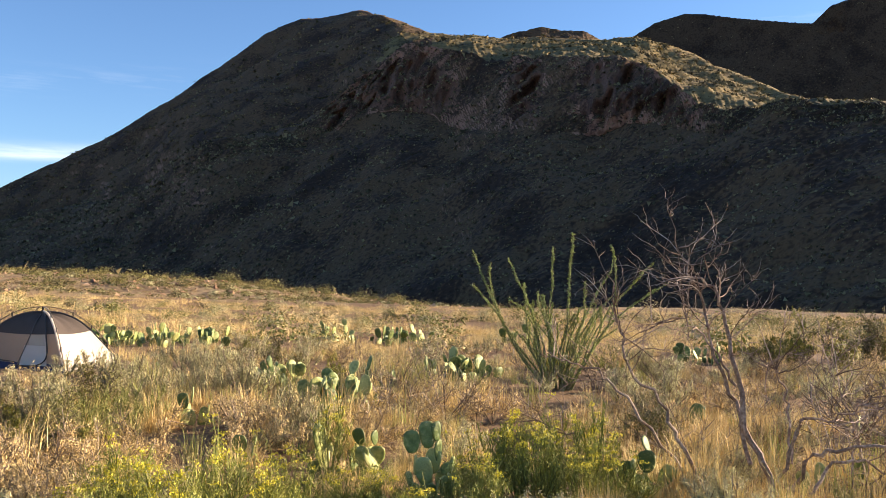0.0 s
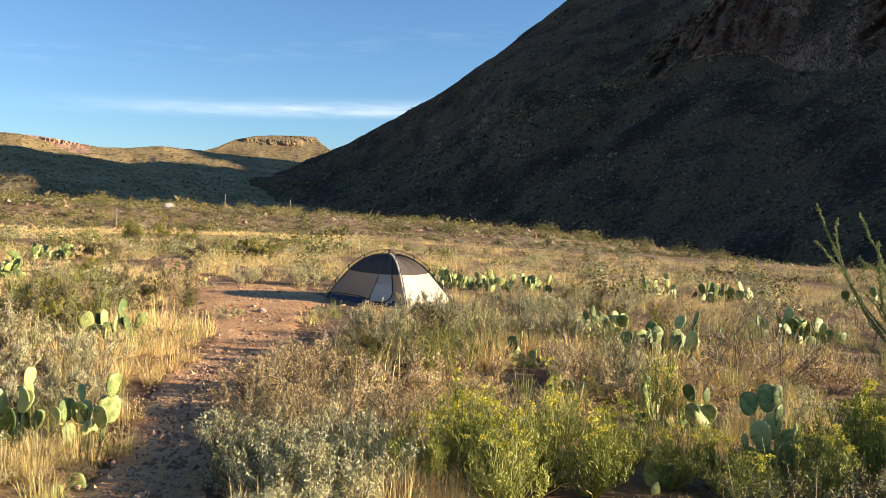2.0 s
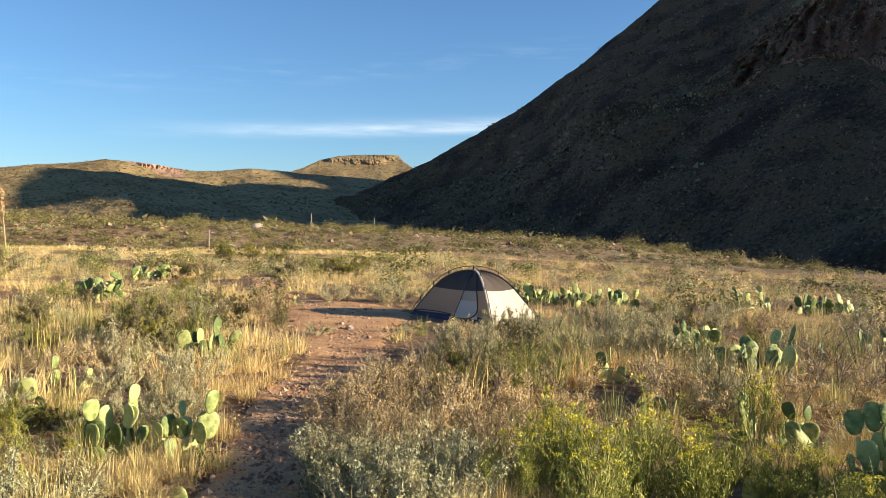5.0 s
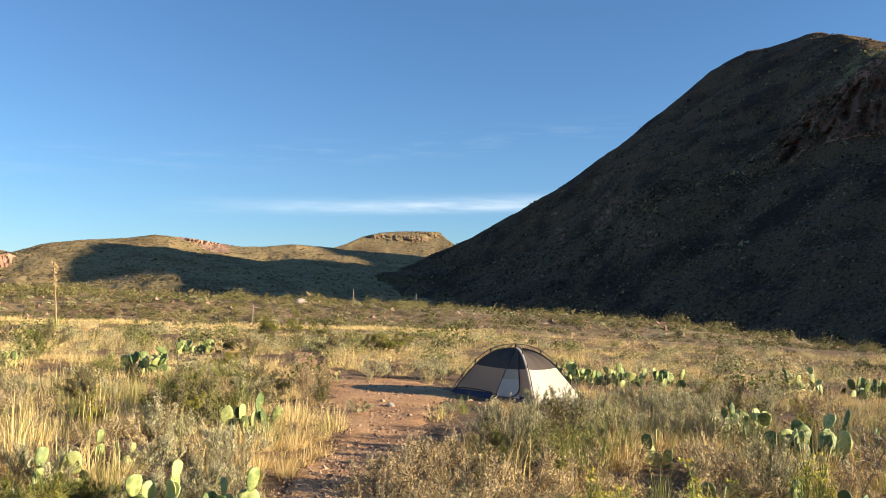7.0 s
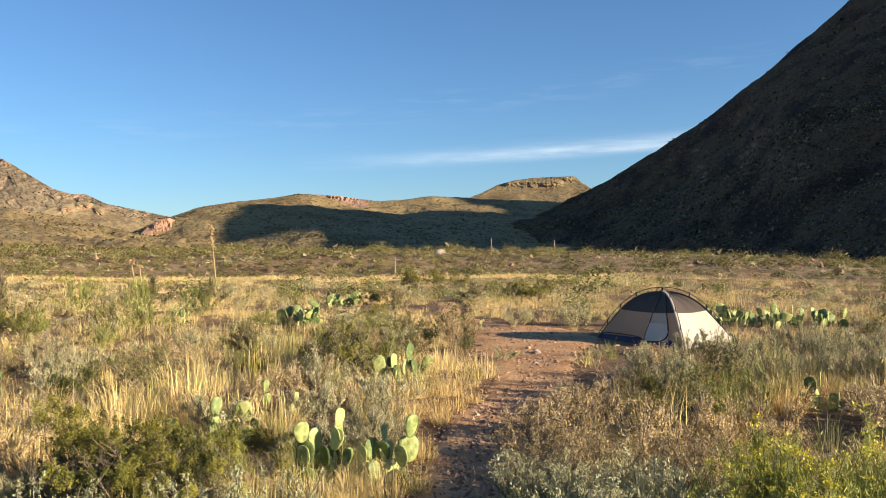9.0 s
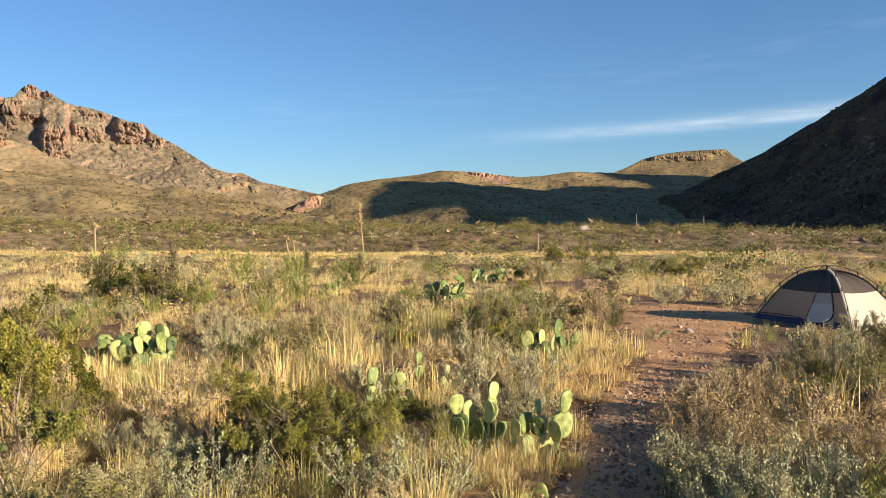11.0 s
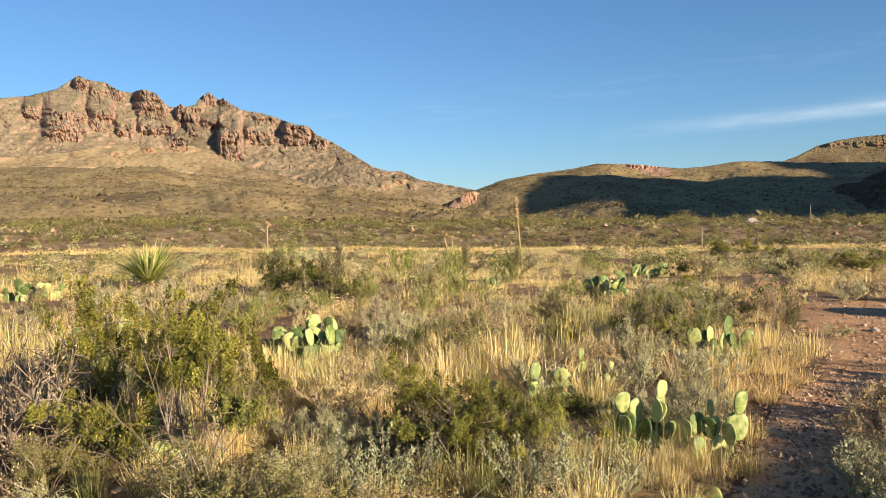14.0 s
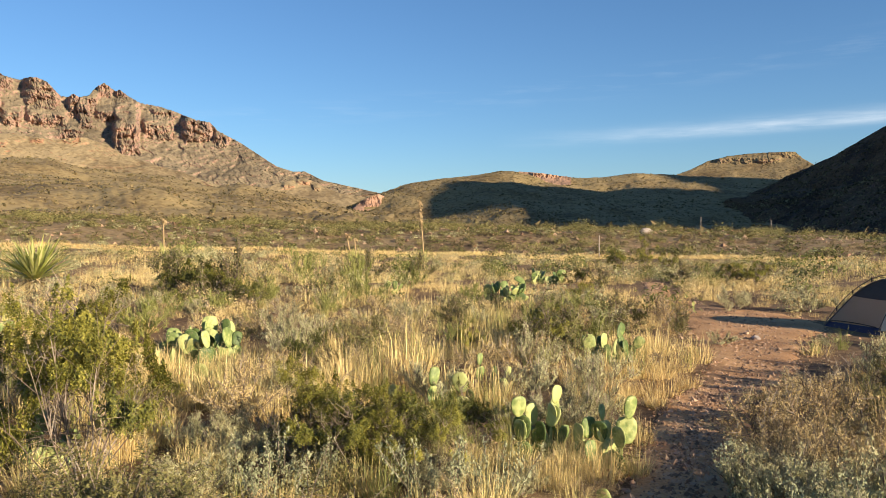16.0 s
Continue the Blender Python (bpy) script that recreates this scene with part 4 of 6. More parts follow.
def build_stock():
    for i, (kind, (h, w, n, tw, per, ls, st, upr, leaf, wood, label, cat)) in enumerate(SHRUBS.items()):
        shrub_stock[kind] = []
        full = (n, tw, per, ls)
        for v in range(9):
            lod = v // 3
            n, tw, per, ls = full
            g = np.random.default_rng(100 + i * 10 + v)
            if lod:
                n, tw, per, ls = (n // 3, int(tw * 0.6), int(per * 0.65) + 1, ls * 1.22) if lod == 1 else (n // 4, int(tw * 0.4), int(per * 0.5) + 1, ls * 1.5)
            L, W = shrub_frame(g, h, w, n, tw, rise=2.2 if kind == "snakeweed_bush" else 1.5 if kind in ("broom_bush", "sage_bush") else 0.5)
            stems = join(tubes(L[:, ::3] if lod else L, 0.006, 0.002), tubes(W[:, ::2], 0.0022 * (1 + lod * 0.6), 0.0009 * (1 + lod)))
            foliage = leaves(on_lines(W, per, g, 0.45 if kind == "creosote_bush" else 0.15, (0.016 if kind == "creosote_bush" else 0.012 * h / 0.45)), np.full(tw * per, ls), g, st, upr, (0, 0, 0.05), 1.1 if kind in ("sage_bush", "tan_bush", "snakeweed_bush") else 0.5)
            if kind == "creosote_bush":
                tips = np.concatenate([L[:, -1], W[:, -1]])
                tips = tips[np.argsort(-np.linalg.norm(tips * np.array([1, 1, 0.8]), axis=1))[: int(len(tips) * 0.7)]]
                tips = tips[g.permutation(len(tips))[:34]]
                # each spray is a handful of upright plumes of tiny leaves
                plumes = np.repeat(tips, 6, 0) + g.normal(0, 1, (len(tips) * 6, 3)) * np.array([0.045, 0.045, 0.03])
                m = (110, 64, 34)[lod]
                up = g.uniform(-0.5, 1, (len(plumes), m))
                P = np.repeat(plumes, m, 0) + g.normal(0, 0.013, (len(plumes) * m, 3)) * (1.25 - up.reshape(-1, 1))
                P[:, 2] += (up * g.uniform(0.04, 0.085, (len(plumes), 1))).ravel()
                foliage = leaves(P, np.full(len(P), ls), g, st, upr, (0, 0, 0.2), 0.5)
            rec = {"stems": tri_mesh(kind + "_stems", *stems, [wood]), "foliage": tri_mesh(kind + "_foliage", *foliage, [leaf])}
            if kind == "snakeweed_bush":
                tips = W[:, -1][W[:, -1][:, 2] > 0.36]
                tips = tips[g.uniform(0, 1, len(tips)) < 0.42]
                P = np.repeat(tips, 22, 0) + g.normal(0, 0.017, (len(tips) * 22, 3)) * np.array([1, 1, 0.45])
                rec["flowers"] = tri_mesh(kind + "_flowers", *leaves(P, np.full(len(P), 0.009), g, 1.2, 0.2), ["yellow_flower"])
            shrub_stock[kind].append(rec)


def shrub(kind, x, y, size=1.0, tall=1.0, turn=None, flowers=True, coarse=9.0):
    turn = rng.uniform(0, 6.28) if turn is None else turn
    rec = shrub_stock[kind][int(rng.integers(0, 3)) + (0 if math.hypot(x, y) < 5.9 else 3 if math.hypot(x, y) < coarse else 6)]
    z = float(ground_z(x, y))
    m = Matrix.LocRotScale((x, y, z), Euler((0, 0, turn)), (size, size, size * tall))
    ob = thing(kind, m, SHRUBS[kind][10], "shrub", "desert shrubs")
    part("woody_base", rec["stems"], ob)
    part("foliage", rec["foliage"], ob)
    if "flowers" in rec and flowers:
        tagged(part("bloom", rec["flowers"], ob, "clusters of tiny yellow flowers"), kind="stuff")
    return ob


# ---- prickly pears ----
def pad_mesh(name, w, h, t, g):
    nu, nv = 12, 8
    u = np.arange(nu) / nu * 2 * np.pi
    v = np.linspace(0, np.pi, nv)
    Vs = [[0, 0, 0]]
    for b in v[1:-1]:
        zz = (1 - np.cos(b)) / 2
        half = np.sin(b) ** 0.72 * (0.72 + 0.32 * zz)
        for a in u:
            cx, cy = np.cos(a), np.sin(a)
            Vs.append([w / 2 * half * np.sign(cx) * abs(cx) ** 0.75, t / 2 * (0.5 + 0.5 * half) * cy + 0.012 * h * np.sin(zz * 3 + cx), zz * h])
    Vs.append([0, 0, h])
    V = np.array(Vs)
    T = []
    for k in range(nu):
        T.append([0, 1 + (k + 1) % nu, 1 + k])
        T.append([len(V) - 1, len(V) - 1 - nu + k, len(V) - 1 - nu + (k + 1) % nu])
    for r in range(nv - 3):
        for k in range(nu):
            p, q = 1 + r * nu + k, 1 + r * nu + (k + 1) % nu
            T += [[p, q, q + nu], [p, q + nu, p + nu]]
    T = np.array(T)
    # spines from the areoles on the faces and the rim
    m = 26
    i = g.integers(1 + nu, len(V) - 1, m)
    p = V[i]
    d = np.stack([p[:, 0] * 1.5, np.sign(p[:, 1]) * 0.06, np.full(m, 0.02)], 1) + g.normal(0, 0.035, (m, 3))
    d /= np.linalg.norm(d, axis=1)[:, None]
    q = p + d * g.uniform(0.015, 0.035, (m, 1))
    s = np.cross(d, g.normal(size=(m, 3))) * 0.0012
    S = np.stack([p - s, p + s, q], 1).reshape(-1, 3)
    ST = np.arange(3 * m).reshape(-1, 3)
    VV, TT = join((V, T), (S, ST))
    idx = np.r_[np.zeros(len(T), int), np.ones(m, int)]
    return tri_mesh(name, VV, TT, ["pear", "spine"], idx, smooth=True)


pads = []


def prickly_pear(x, y, n, spread, size=1.0, turn=0.0, seed=0, face=None):
    """n pads growing out of one another from a few rooted ones; face: the way most of them look (azimuth)."""
    g = np.random.default_rng(500 + seed)
    z = float(ground_z(x, y))
    ob = thing("prickly_pear", pose(x, y, z, 0, 0, turn), "pale green prickly pear cactus with flat spiny pads in dry grass", "cactus", "prickly pears")
    grown = []
    roots = max(1, int(n * 0.58 + 0.5))
    for k in range(n):
        yaw = g.uniform(0, 360) if face is None or g.uniform() < 0.5 else face - turn + g.normal(0, 30)
        hgt = 0.18 * size * g.uniform(0.75, 1.2)
        if k < roots:
            p = np.array([*(g.uniform(-1, 1, 2) * spread), -0.05])
            lean = g.normal(0, 14)
            side = g.normal(0, 16)
        else:
            pm, ph, lv = grown[int(g.integers(0, len(grown)))]
            if lv > 0 and (lv > 1 or g.uniform() < 0.75):
                pm, ph, lv = grown[int(g.integers(0, roots))]
            e = g.uniform(-0.8, 0.8)
            q = pm @ Vector((e * 0.42 * ph, 0, ph * (0.96 - 0.32 * e * e)))
            p = np.array(q)
            lean, side = g.normal(0, 20), e * 38 + g.normal(0, 10)
        m = Matrix.Translation(p) @ Euler((radians(lean), radians(side), radians(yaw)), "XYZ").to_matrix().to_4x4()
        lv = 0 if k < roots else lv + 1
        grown.append((m, hgt, lv))
        pd = part("pad", pads[int(g.integers(0, len(pads)))], ob)
        pd.matrix_basis = m @ Matrix.Scale(hgt / 0.24, 4)
    return ob


def set_pear(x, y, rows, seed):
    """A prickly pear whose upper pads are set one by one: across the line of sight, foot height, pad height, the way it faces. Older pads below carry them."""
    g = np.random.default_rng(900 + seed)
    azim = math.degrees(math.atan2(-x, y))
    ob = thing("prickly_pear", pose(x, y, float(ground_z(x, y)), 0, 0, azim), "pale green prickly pear cactus with flat spiny pads in dry grass", "cactus", "prickly pears")

    def pad(px, py, foot, h, yaw, lean, side):
        pd = part("pad", pads[int(g.integers(0, len(pads)))], ob)
        pd.matrix_basis = Matrix.Translation((px, py, foot)) @ Euler((radians(lean), radians(side), radians(yaw - azim)), "XYZ").to_matrix().to_4x4() @ Matrix.Scale(h / 0.24, 4)
    for across, foot, h, yaw in rows:
        depth = g.normal(0, 0.07)
        pad(across, depth, foot, h, yaw, g.normal(0, 8), g.normal(0, 13))
        low, px = foot, across
        while low > 0.07:
            hh = g.uniform(0.16, 0.21)
            px = px * 0.9 + g.normal(0, 0.012)
            pad(px, depth + 0.03, low - hh + 0.02, hh * g.uniform(0.8, 1.0), azim + g.normal(0, 45), g.normal(0, 8), g.normal(0, 14))
            low -= hh


SET_PEARS = [  # x, y, then rows of across, foot, height, facing
    (-4.41, 3.67, ((-0.13, 0.32, 0.15, -104), (-0.03, 0.24, 0.17, -98), (0.12, 0.28, 0.16, -80), (0.07, 0.26, 0.15, 0), (0.11, 0.41, 0.13, -90), (-0.06, -0.02, 0.18, -28), (0.02, 0.15, 0.15, 5), (0.16, 0.12, 0.14, -100), (-0.12, 0.17, 0.15, 10))),
    (-4.02, 3.85, ((0.18, 0.36, 0.16, -100), (0.02, 0.33, 0.11, -85), (-0.07, 0.2, 0.15, -100), (0.03, 0.18, 0.15, -105), (0.13, 0.16, 0.15, 0), (-0.14, 0.16, 0.15, -5), (-0.06, 0.07, 0.14, -95), (0.06, 0.02, 0.19, -105), (0.1, 0.05, 0.12, 0), (-0.13, 0.03, 0.15, 5))),
    (-5.39, 3.32, ((0.0, 0.02, 0.24, -104), (-0.08, 0.03, 0.2, -12))),
    (-5.97, 3.99, ((-0.07, 0.21, 0.17, -98), (-0.04, 0.09, 0.13, -95), (0.19, 0.15, 0.18, -135), (0.25, 0.0, 0.17, -2))),
    (-6.4, 4.91, ((-0.12, 0.29, 0.12, -88), (0.02, 0.13, 0.15, -62), (0.15, 0.15, 0.12, -80), (0.08, -0.01, 0.17, -7))),
    (-6.53, 3.87, ((0.0, 0.03, 0.15, -92), (-0.35, -0.01, 0.14, -120))),
    (-3.48, 3.34, ((0.0, -0.05, 0.14, -150), (-0.12, -0.06, 0.13, -80))),
    (-0.05, 5.75, ((-0.04, 0.43, 0.19, -10), (-0.15, 0.4, 0.16, 5), (0.02, 0.48, 0.14, -130), (-0.05, 0.19, 0.2, 5), (0.04, 0.05, 0.21, -118), (0.11, 0.3, 0.12, -112), (0.14, 0.21, 0.14, 0), (-0.01, 0.06, 0.17, 10), (-0.18, -0.05, 0.16, -120), (-0.25, -0.08, 0.14, -112), (-0.15, 0.18, 0.12, -122), (0.08, -0.04, 0.17, -5))),
    (-0.62, 6.35, ((-0.31, 0.24, 0.23, -112), (-0.03, 0.04, 0.2, -116), (0.14, 0.11, 0.2, -118), (0.01, 0.3, 0.13, -5), (0.12, 0.31, 0.12, -120), (-0.32, 0.0, 0.17, 0), (-0.16, -0.03, 0.16, -10), (0.08, -0.03, 0.16, 0), (0.02, 0.14, 0.17, 8))),
    (-1.04, 7.35, ((0.0, 0.08, 0.25, -60), (-0.22, 0.03, 0.13, -72), (0.02, -0.01, 0.18, -12))),
    (-1.6, 7.02, ((0.0, 0.07, 0.17, -80), (-0.1, 0.08, 0.18, -7))),
    (-0.7, 5.08, ((-0.03, 0.0, 0.18, 8), (0.07, 0.0, 0.18, 10), (0.01, -0.06, 0.14, -120))),
    (1.46, 5.99, ((0.04, 0.33, 0.14, -122), (-0.07, 0.15, 0.2, -118), (0.03, 0.2, 0.17, 0), (-0.12, 0.13, 0.17, -5), (0.02, 0.03, 0.17, -120), (-0.03, -0.03, 0.17, 0), (0.12, 0.11, 0.17, -5), (-0.05, 0.02, 0.18, 8))),
    (-2.62, 8.7, ((-0.07, 0.19, 0.17, -12), (0.0, 0.21, 0.17, -70), (0.1, 0.03, 0.17, -2), (0.0, -0.01, 0.18, -7), (0.16, 0.08, 0.13, -72), (-0.12, 0.0, 0.17, 3))),
    (2.81, 9.32, ((0.0, 0.05, 0.25, -7), (0.4, 0.03, 0.12, -80))),
    (3.0, 6.6, ((0.0, 0.03, 0.21, -75), (0.3, 0.08, 0.17, -12), (-0.1, -0.01, 0.17, 8))),
    (-8.2, 2.73, ((0.0, -0.01, 0.22, -140), (0.06, -0.03, 0.17, -12))),
    (-4.19, 12.27, ((0.0, 0.08, 0.17, -85), (-0.1, -0.01, 0.17, -75), (0.1, 0.0, 0.15, -7))),
]
PEARS = [  # x, y, pads, spread, size
    (-14.1, 11.7, 46, 0.5, 1.35), (-17.6, 16.3, 24, 0.42, 1.35), (-6.95, 7.3, 28, 0.34, 1.15), (-16.1, 10.1, 6, 0.25, 1.0),
    (-7.0, 17.0, 30, 0.45, 1.12), (-6.2, 17.4, 56, 0.6, 1.12), (-5.5, 18.2, 66, 0.75, 1.12), (-2.42, 20.9, 26, 0.45, 1.25), (-1.05, 21.0, 52, 0.7, 1.3),
    (0.35, 13.4, 64, 0.5, 1.25), (-2.45, 11.75, 28, 0.42, 1.2), (-1.25, 10.15, 66, 0.44, 1.22), (-0.85, 11.4, 10, 0.35, 1.1),
    (-9.75, 3.25, 64, 0.46, 1.32), (-11.6, 1.05, 14, 0.35, 1.1), (-6.2, 0.95, 22, 0.42, 1.05), (-19.4, 0.75, 26, 0.7, 1.3), (5.3, 17.0, 22, 0.4, 1.2), (4.2, 8.2, 7, 0.25, 1.05), (1.9, 21.5, 16, 0.4, 1.2),
]
PEAR_SPOTS = [(p[0], p[1], p[3]) for p in PEARS] + [(p[0], p[1], 0.2) for p in SET_PEARS]


# ---- ocotillo, dead tree, yucca, stalks ----
def build_ocotillo():
    x, y = 1.68, 12.15
    ob = thing("ocotillo", pose(x, y, float(ground_z(x, y))), "tall green ocotillo with many wand-like leafy stems", "shrub")
    g = np.random.default_rng(77)
    for k in range(44):
        a = g.uniform(0, 6.28) if k > 9 else (0.1, 3.0, 3.35, 0.4, -0.25, 2.8, 1.6, 0.0, 3.2, 4.7)[k]
        tilt = g.uniform(0.1, 0.72) if k > 9 else (0.62, 0.52, 0.62, 0.45, 0.7, 0.3, 0.12, 0.3, 0.42, 0.2)[k]
        ln = g.uniform(0.9, 1.75) if k > 9 else g.uniform(1.9, 2.45)
        s = np.linspace(0, 1, 11)
        out = math.sin(tilt) * ln * (s ** 1.0) + 0.13 * ln * np.sin(s * math.pi) * g.normal(0, 0.8)
        up = math.cos(tilt) * ln * s + 0.05 * ln * np.sin(s * math.pi)
        wig = np.cumsum(g.normal(0, 0.022, (11, 2)), 0)
        L = np.stack([np.cos(a) * out + wig[:, 0] + 0.14 * np.cos(a), np.sin(a) * out + wig[:, 1] + 0.14 * np.sin(a), up - 0.03], 1)[None]
        stem = tubes(L, 0.013, 0.006, 5)
        P = on_lines(L, int(300 * ln), g, 0.1, 0.011)
        lf = leaves(P, np.full(len(P), 0.014), g, 1.6, 0.8)
        V, T = join(stem, lf)
        part("stem", tri_mesh("ocotillo_stem", V, T, ["ocotillo_bark", "ocotillo_leaf"], np.r_[np.zeros(len(stem[1]), int), np.ones(len(lf[1]), int)]), ob)


def build_dead_tree():
    x, y = 2.42, 5.94
    ob = thing("dead_tree", pose(x, y, float(ground_z(x, y)), 0, 0, -22), "bare dead desert tree with thin pale twisted branches", "tree")
    g = np.random.default_rng(5)
    limbs = [  # across, height, depth; root radius, side twigs
        ([(0, 0, 0), (-0.10, 0.3, 0), (-0.2, 0.52, 0), (-0.26, 0.85, 0.05), (-0.31, 1.1, 0.05), (-0.36, 1.4, 0.05), (-0.41, 1.62, 0), (-0.5, 1.72, 0), (-0.64, 1.76, -0.05)], 0.027, 16),
        ([(-0.2, 0.3, 0.05), (-0.29, 0.72, 0.1), (-0.42, 1.05, 0.1), (-0.5, 1.35, 0.05), (-0.55, 1.62, 0), (-0.66, 1.85, 0), (-0.7, 2.02, 0)], 0.018, 16),
        ([(-0.5, 0.0, -0.1), (-0.66, 0.4, -0.1), (-0.74, 0.62, -0.12), (-0.88, 0.85, -0.15), (-1.03, 1.0, -0.18), (-1.07, 1.2, -0.2), (-1.13, 1.38, -0.2), (-1.16, 1.7, -0.22)], 0.017, 14),
        ([(-0.6, 0.1, 0.1), (-0.95, 0.5, 0.15), (-1.2, 0.8, 0.2), (-1.4, 0.95, 0.22), (-1.6, 1.02, 0.25), (-1.85, 1.06, 0.3)], 0.014, 9),
        ([(-0.7, 0.05, -0.2), (-1.1, 0.3, -0.3), (-1.35, 0.42, -0.35), (-1.6, 0.58, -0.4), (-1.95, 0.56, -0.45)], 0.013, 7),
        ([(-0.02, 0.2, 0), (0.1, 0.6, -0.1), (0.16, 0.72, -0.1), (0.34, 0.73, -0.15), (0.5, 0.85, -0.2)], 0.015, 9),
        ([(0.05, 0.1, -0.05), (0.22, 0.45, -0.2), (0.5, 0.56, -0.3), (0.75, 0.66, -0.4), (1.0, 0.7, -0.4)], 0.018, 12),
        ([(0.2, 0.1, 0.1), (0.4, 0.35, 0.2), (0.7, 0.3, 0.25), (1.0, 0.22, 0.3)], 0.014, 8),
        ([(-0.3, 0.9, 0.1), (-0.42, 1.1, 0.1), (-0.58, 1.35, 0.05), (-0.78, 1.42, 0), (-0.98, 1.32, 0)], 0.011, 8),
        ([(0.08, 0.3, 0.2), (0.05, 0.75, 0.3), (-0.02, 1.0, 0.35), (-0.16, 1.06, 0.35)], 0.012, 8),
        ([(0.45, 0.0, 0.25), (0.5, 0.5, 0.3), (0.42, 0.85, 0.35), (0.3, 1.05, 0.35)], 0.010, 9),
    ]
    for k, (pts, r, n) in enumerate(limbs):
        P = np.array([(a, c, b * 0.93) for a, b, c in pts], float)
        L = smooth_line(P, 22)
        L[1:] += g.normal(0, 0.014, (21, 3))
        pieces = [tubes(L[None], r, r * 0.3, 6)]
        twl = []
        for lvl, (cnt, ln) in enumerate(((n, 0.42), (n * 4, 0.2))):
            src = L[None] if lvl == 0 else np.array(twl[-1])
            made = []
            for _ in range(cnt):
                w = src[int(g.integers(0, len(src)))]
                j = int(g.integers(len(w) // 2, len(w)))
                d = w[j] - w[j - 1]
                d = d / (np.linalg.norm(d) + 1e-6) * 0.8 + g.normal(0, 0.6, 3) + np.array([0, 0, 0.3])
                d /= np.linalg.norm(d)
                q = [w[j]]
                for _ in range(5):
                    d = d + g.normal(0, 0.25, 3)
                    d /= np.linalg.norm(d)
                    q.append(q[-1] + d * ln * g.uniform(0.12, 0.25))
                made.append(q)
            twl.append(made)
            pieces.append(tubes(np.array(made), 0.005 if lvl == 0 else 0.0026, 0.002 if lvl == 0 else 0.0011, 4))
        V, T = join(*pieces)
        part("trunk" if k == 0 else "branch", tri_mesh("dead_branch", V, T, ["bark"]), ob)


def build_yucca():
    x, y = at(80.5, 19.5)
    z = float(ground_z(x, y))
    ob = thing("yucca", Matrix.LocRotScale((x, y, z), None, (1.45, 1.45, 1.0)), "yellow-green yucca with a rosette of stiff pointed leaves", "plant")
    g = np.random.default_rng(8)

    def rosette(n, lo, hi, ln, w):
        a, e = g.uniform(0, 6.28, n), np.radians(g.uniform(lo, hi, n))
        d = np.stack([np.cos(a) * np.cos(e), np.sin(a) * np.cos(e), np.sin(e)], 1)
        sd = np.stack([-np.sin(a), np.cos(a), 0 * a], 1) * w
        L = ln * g.uniform(0.75, 1.1, n)[:, None]
        b = np.array([0, 0, 0.2]) + d * 0.04
        mid, tip = b + d * L * 0.5, b + d * L - np.array([0, 0, 0.06]) * (np.cos(e)[:, None])
        V = np.stack([b - sd * 0.7, b + sd * 0.7, mid - sd, mid + sd, tip], 1).reshape(-1, 3)
        T = np.array([[0, 1, 3], [0, 3, 2], [2, 3, 4]])
        return V, (T[None] + (np.arange(n) * 5)[:, None, None]).reshape(-1, 3)
    part("rosette", tri_mesh("yucca_leaves", *rosette(200, 0, 85, 0.95, 0.02), ["yucca_leaf"]), ob)
    part("leaf_skirt", tri_mesh("yucca_dead_leaves", *rosette(60, -55, 5, 0.55, 0.018), ["yucca_dead"]), ob, "hanging straw-coloured dead leaves")
    part("trunk", tri_mesh("yucca_trunk", *tubes(np.array([[[0, 0, -0.05], [0, 0, 0.15], [0, 0, 0.36]]]), 0.09, 0.07, 8), ["yucca_dead"]), ob)


def build_stalks():
    g = np.random.default_rng(15)
    for azim, r, top_el, head, lean in ((55.4, 38, 2.15, 0.45, -3), (72.7, 36, 0.95, 0.12, 3), (60.45, 35, -0.15, 0.12, -5), (60.1, 35, -0.45, 0.1, 0), (71.5, 37, -0.6, 0.1, 0)):
        x, y = at(azim, r)
        z = float(ground_z(x, y))
        h = EYE + r * math.tan(radians(top_el)) - z
        ob = thing("agave_stalk", pose(x, y, z, 0, lean, azim), "dry brown flower stalk standing upright in the grass", "plant", "flower stalks")
        s = np.linspace(0, 1, 8)
        L = np.stack([0.02 * np.sin(s * 5), 0 * s, s * h - 0.05], 1)[None]
        part("stem", tri_mesh("stalk_stem", *tubes(L, 0.040, 0.022, 6), ["stalk"]), ob)
        n = int(500 * head)
        zz = h * (1 - head * g.uniform(0, 1, n) ** 1.3)
        P = np.stack([g.normal(0, 0.045, n), g.normal(0, 0.045, n), zz], 1)
        part("seed_head", tri_mesh("stalk_head", *leaves(P, np.full(n, 0.05), g, 1.8, 0.6), ["stalk"]), ob)
        V, T = blades(60, 0.12, 0.75, 0.02, 0.8, g)
        part("leaf_base", tri_mesh("stalk_leaves", V, T, ["yucca_leaf"]), ob)
    for azim, r, top_el in ((43.3, 46, -0.35), (36.5, 84, 0.8), (32.2, 80, 0.55), (41.2, 78, -0.15)):
        x, y = at(azim, r)
        z = float(ground_z(x, y))
        h = EYE + r * math.tan(radians(top_el)) - z
        ob = thing("fence_post", pose(x, y, z), "thin weathered grey post standing alone", "post", "posts")
        L = np.array([[[0, 0, -0.1], [0, 0, h * 0.5], [0.01, 0, h]]])
        part("shaft", tri_mesh("post_shaft", *tubes(L, 0.035, 0.03, 6), ["post"]), ob)


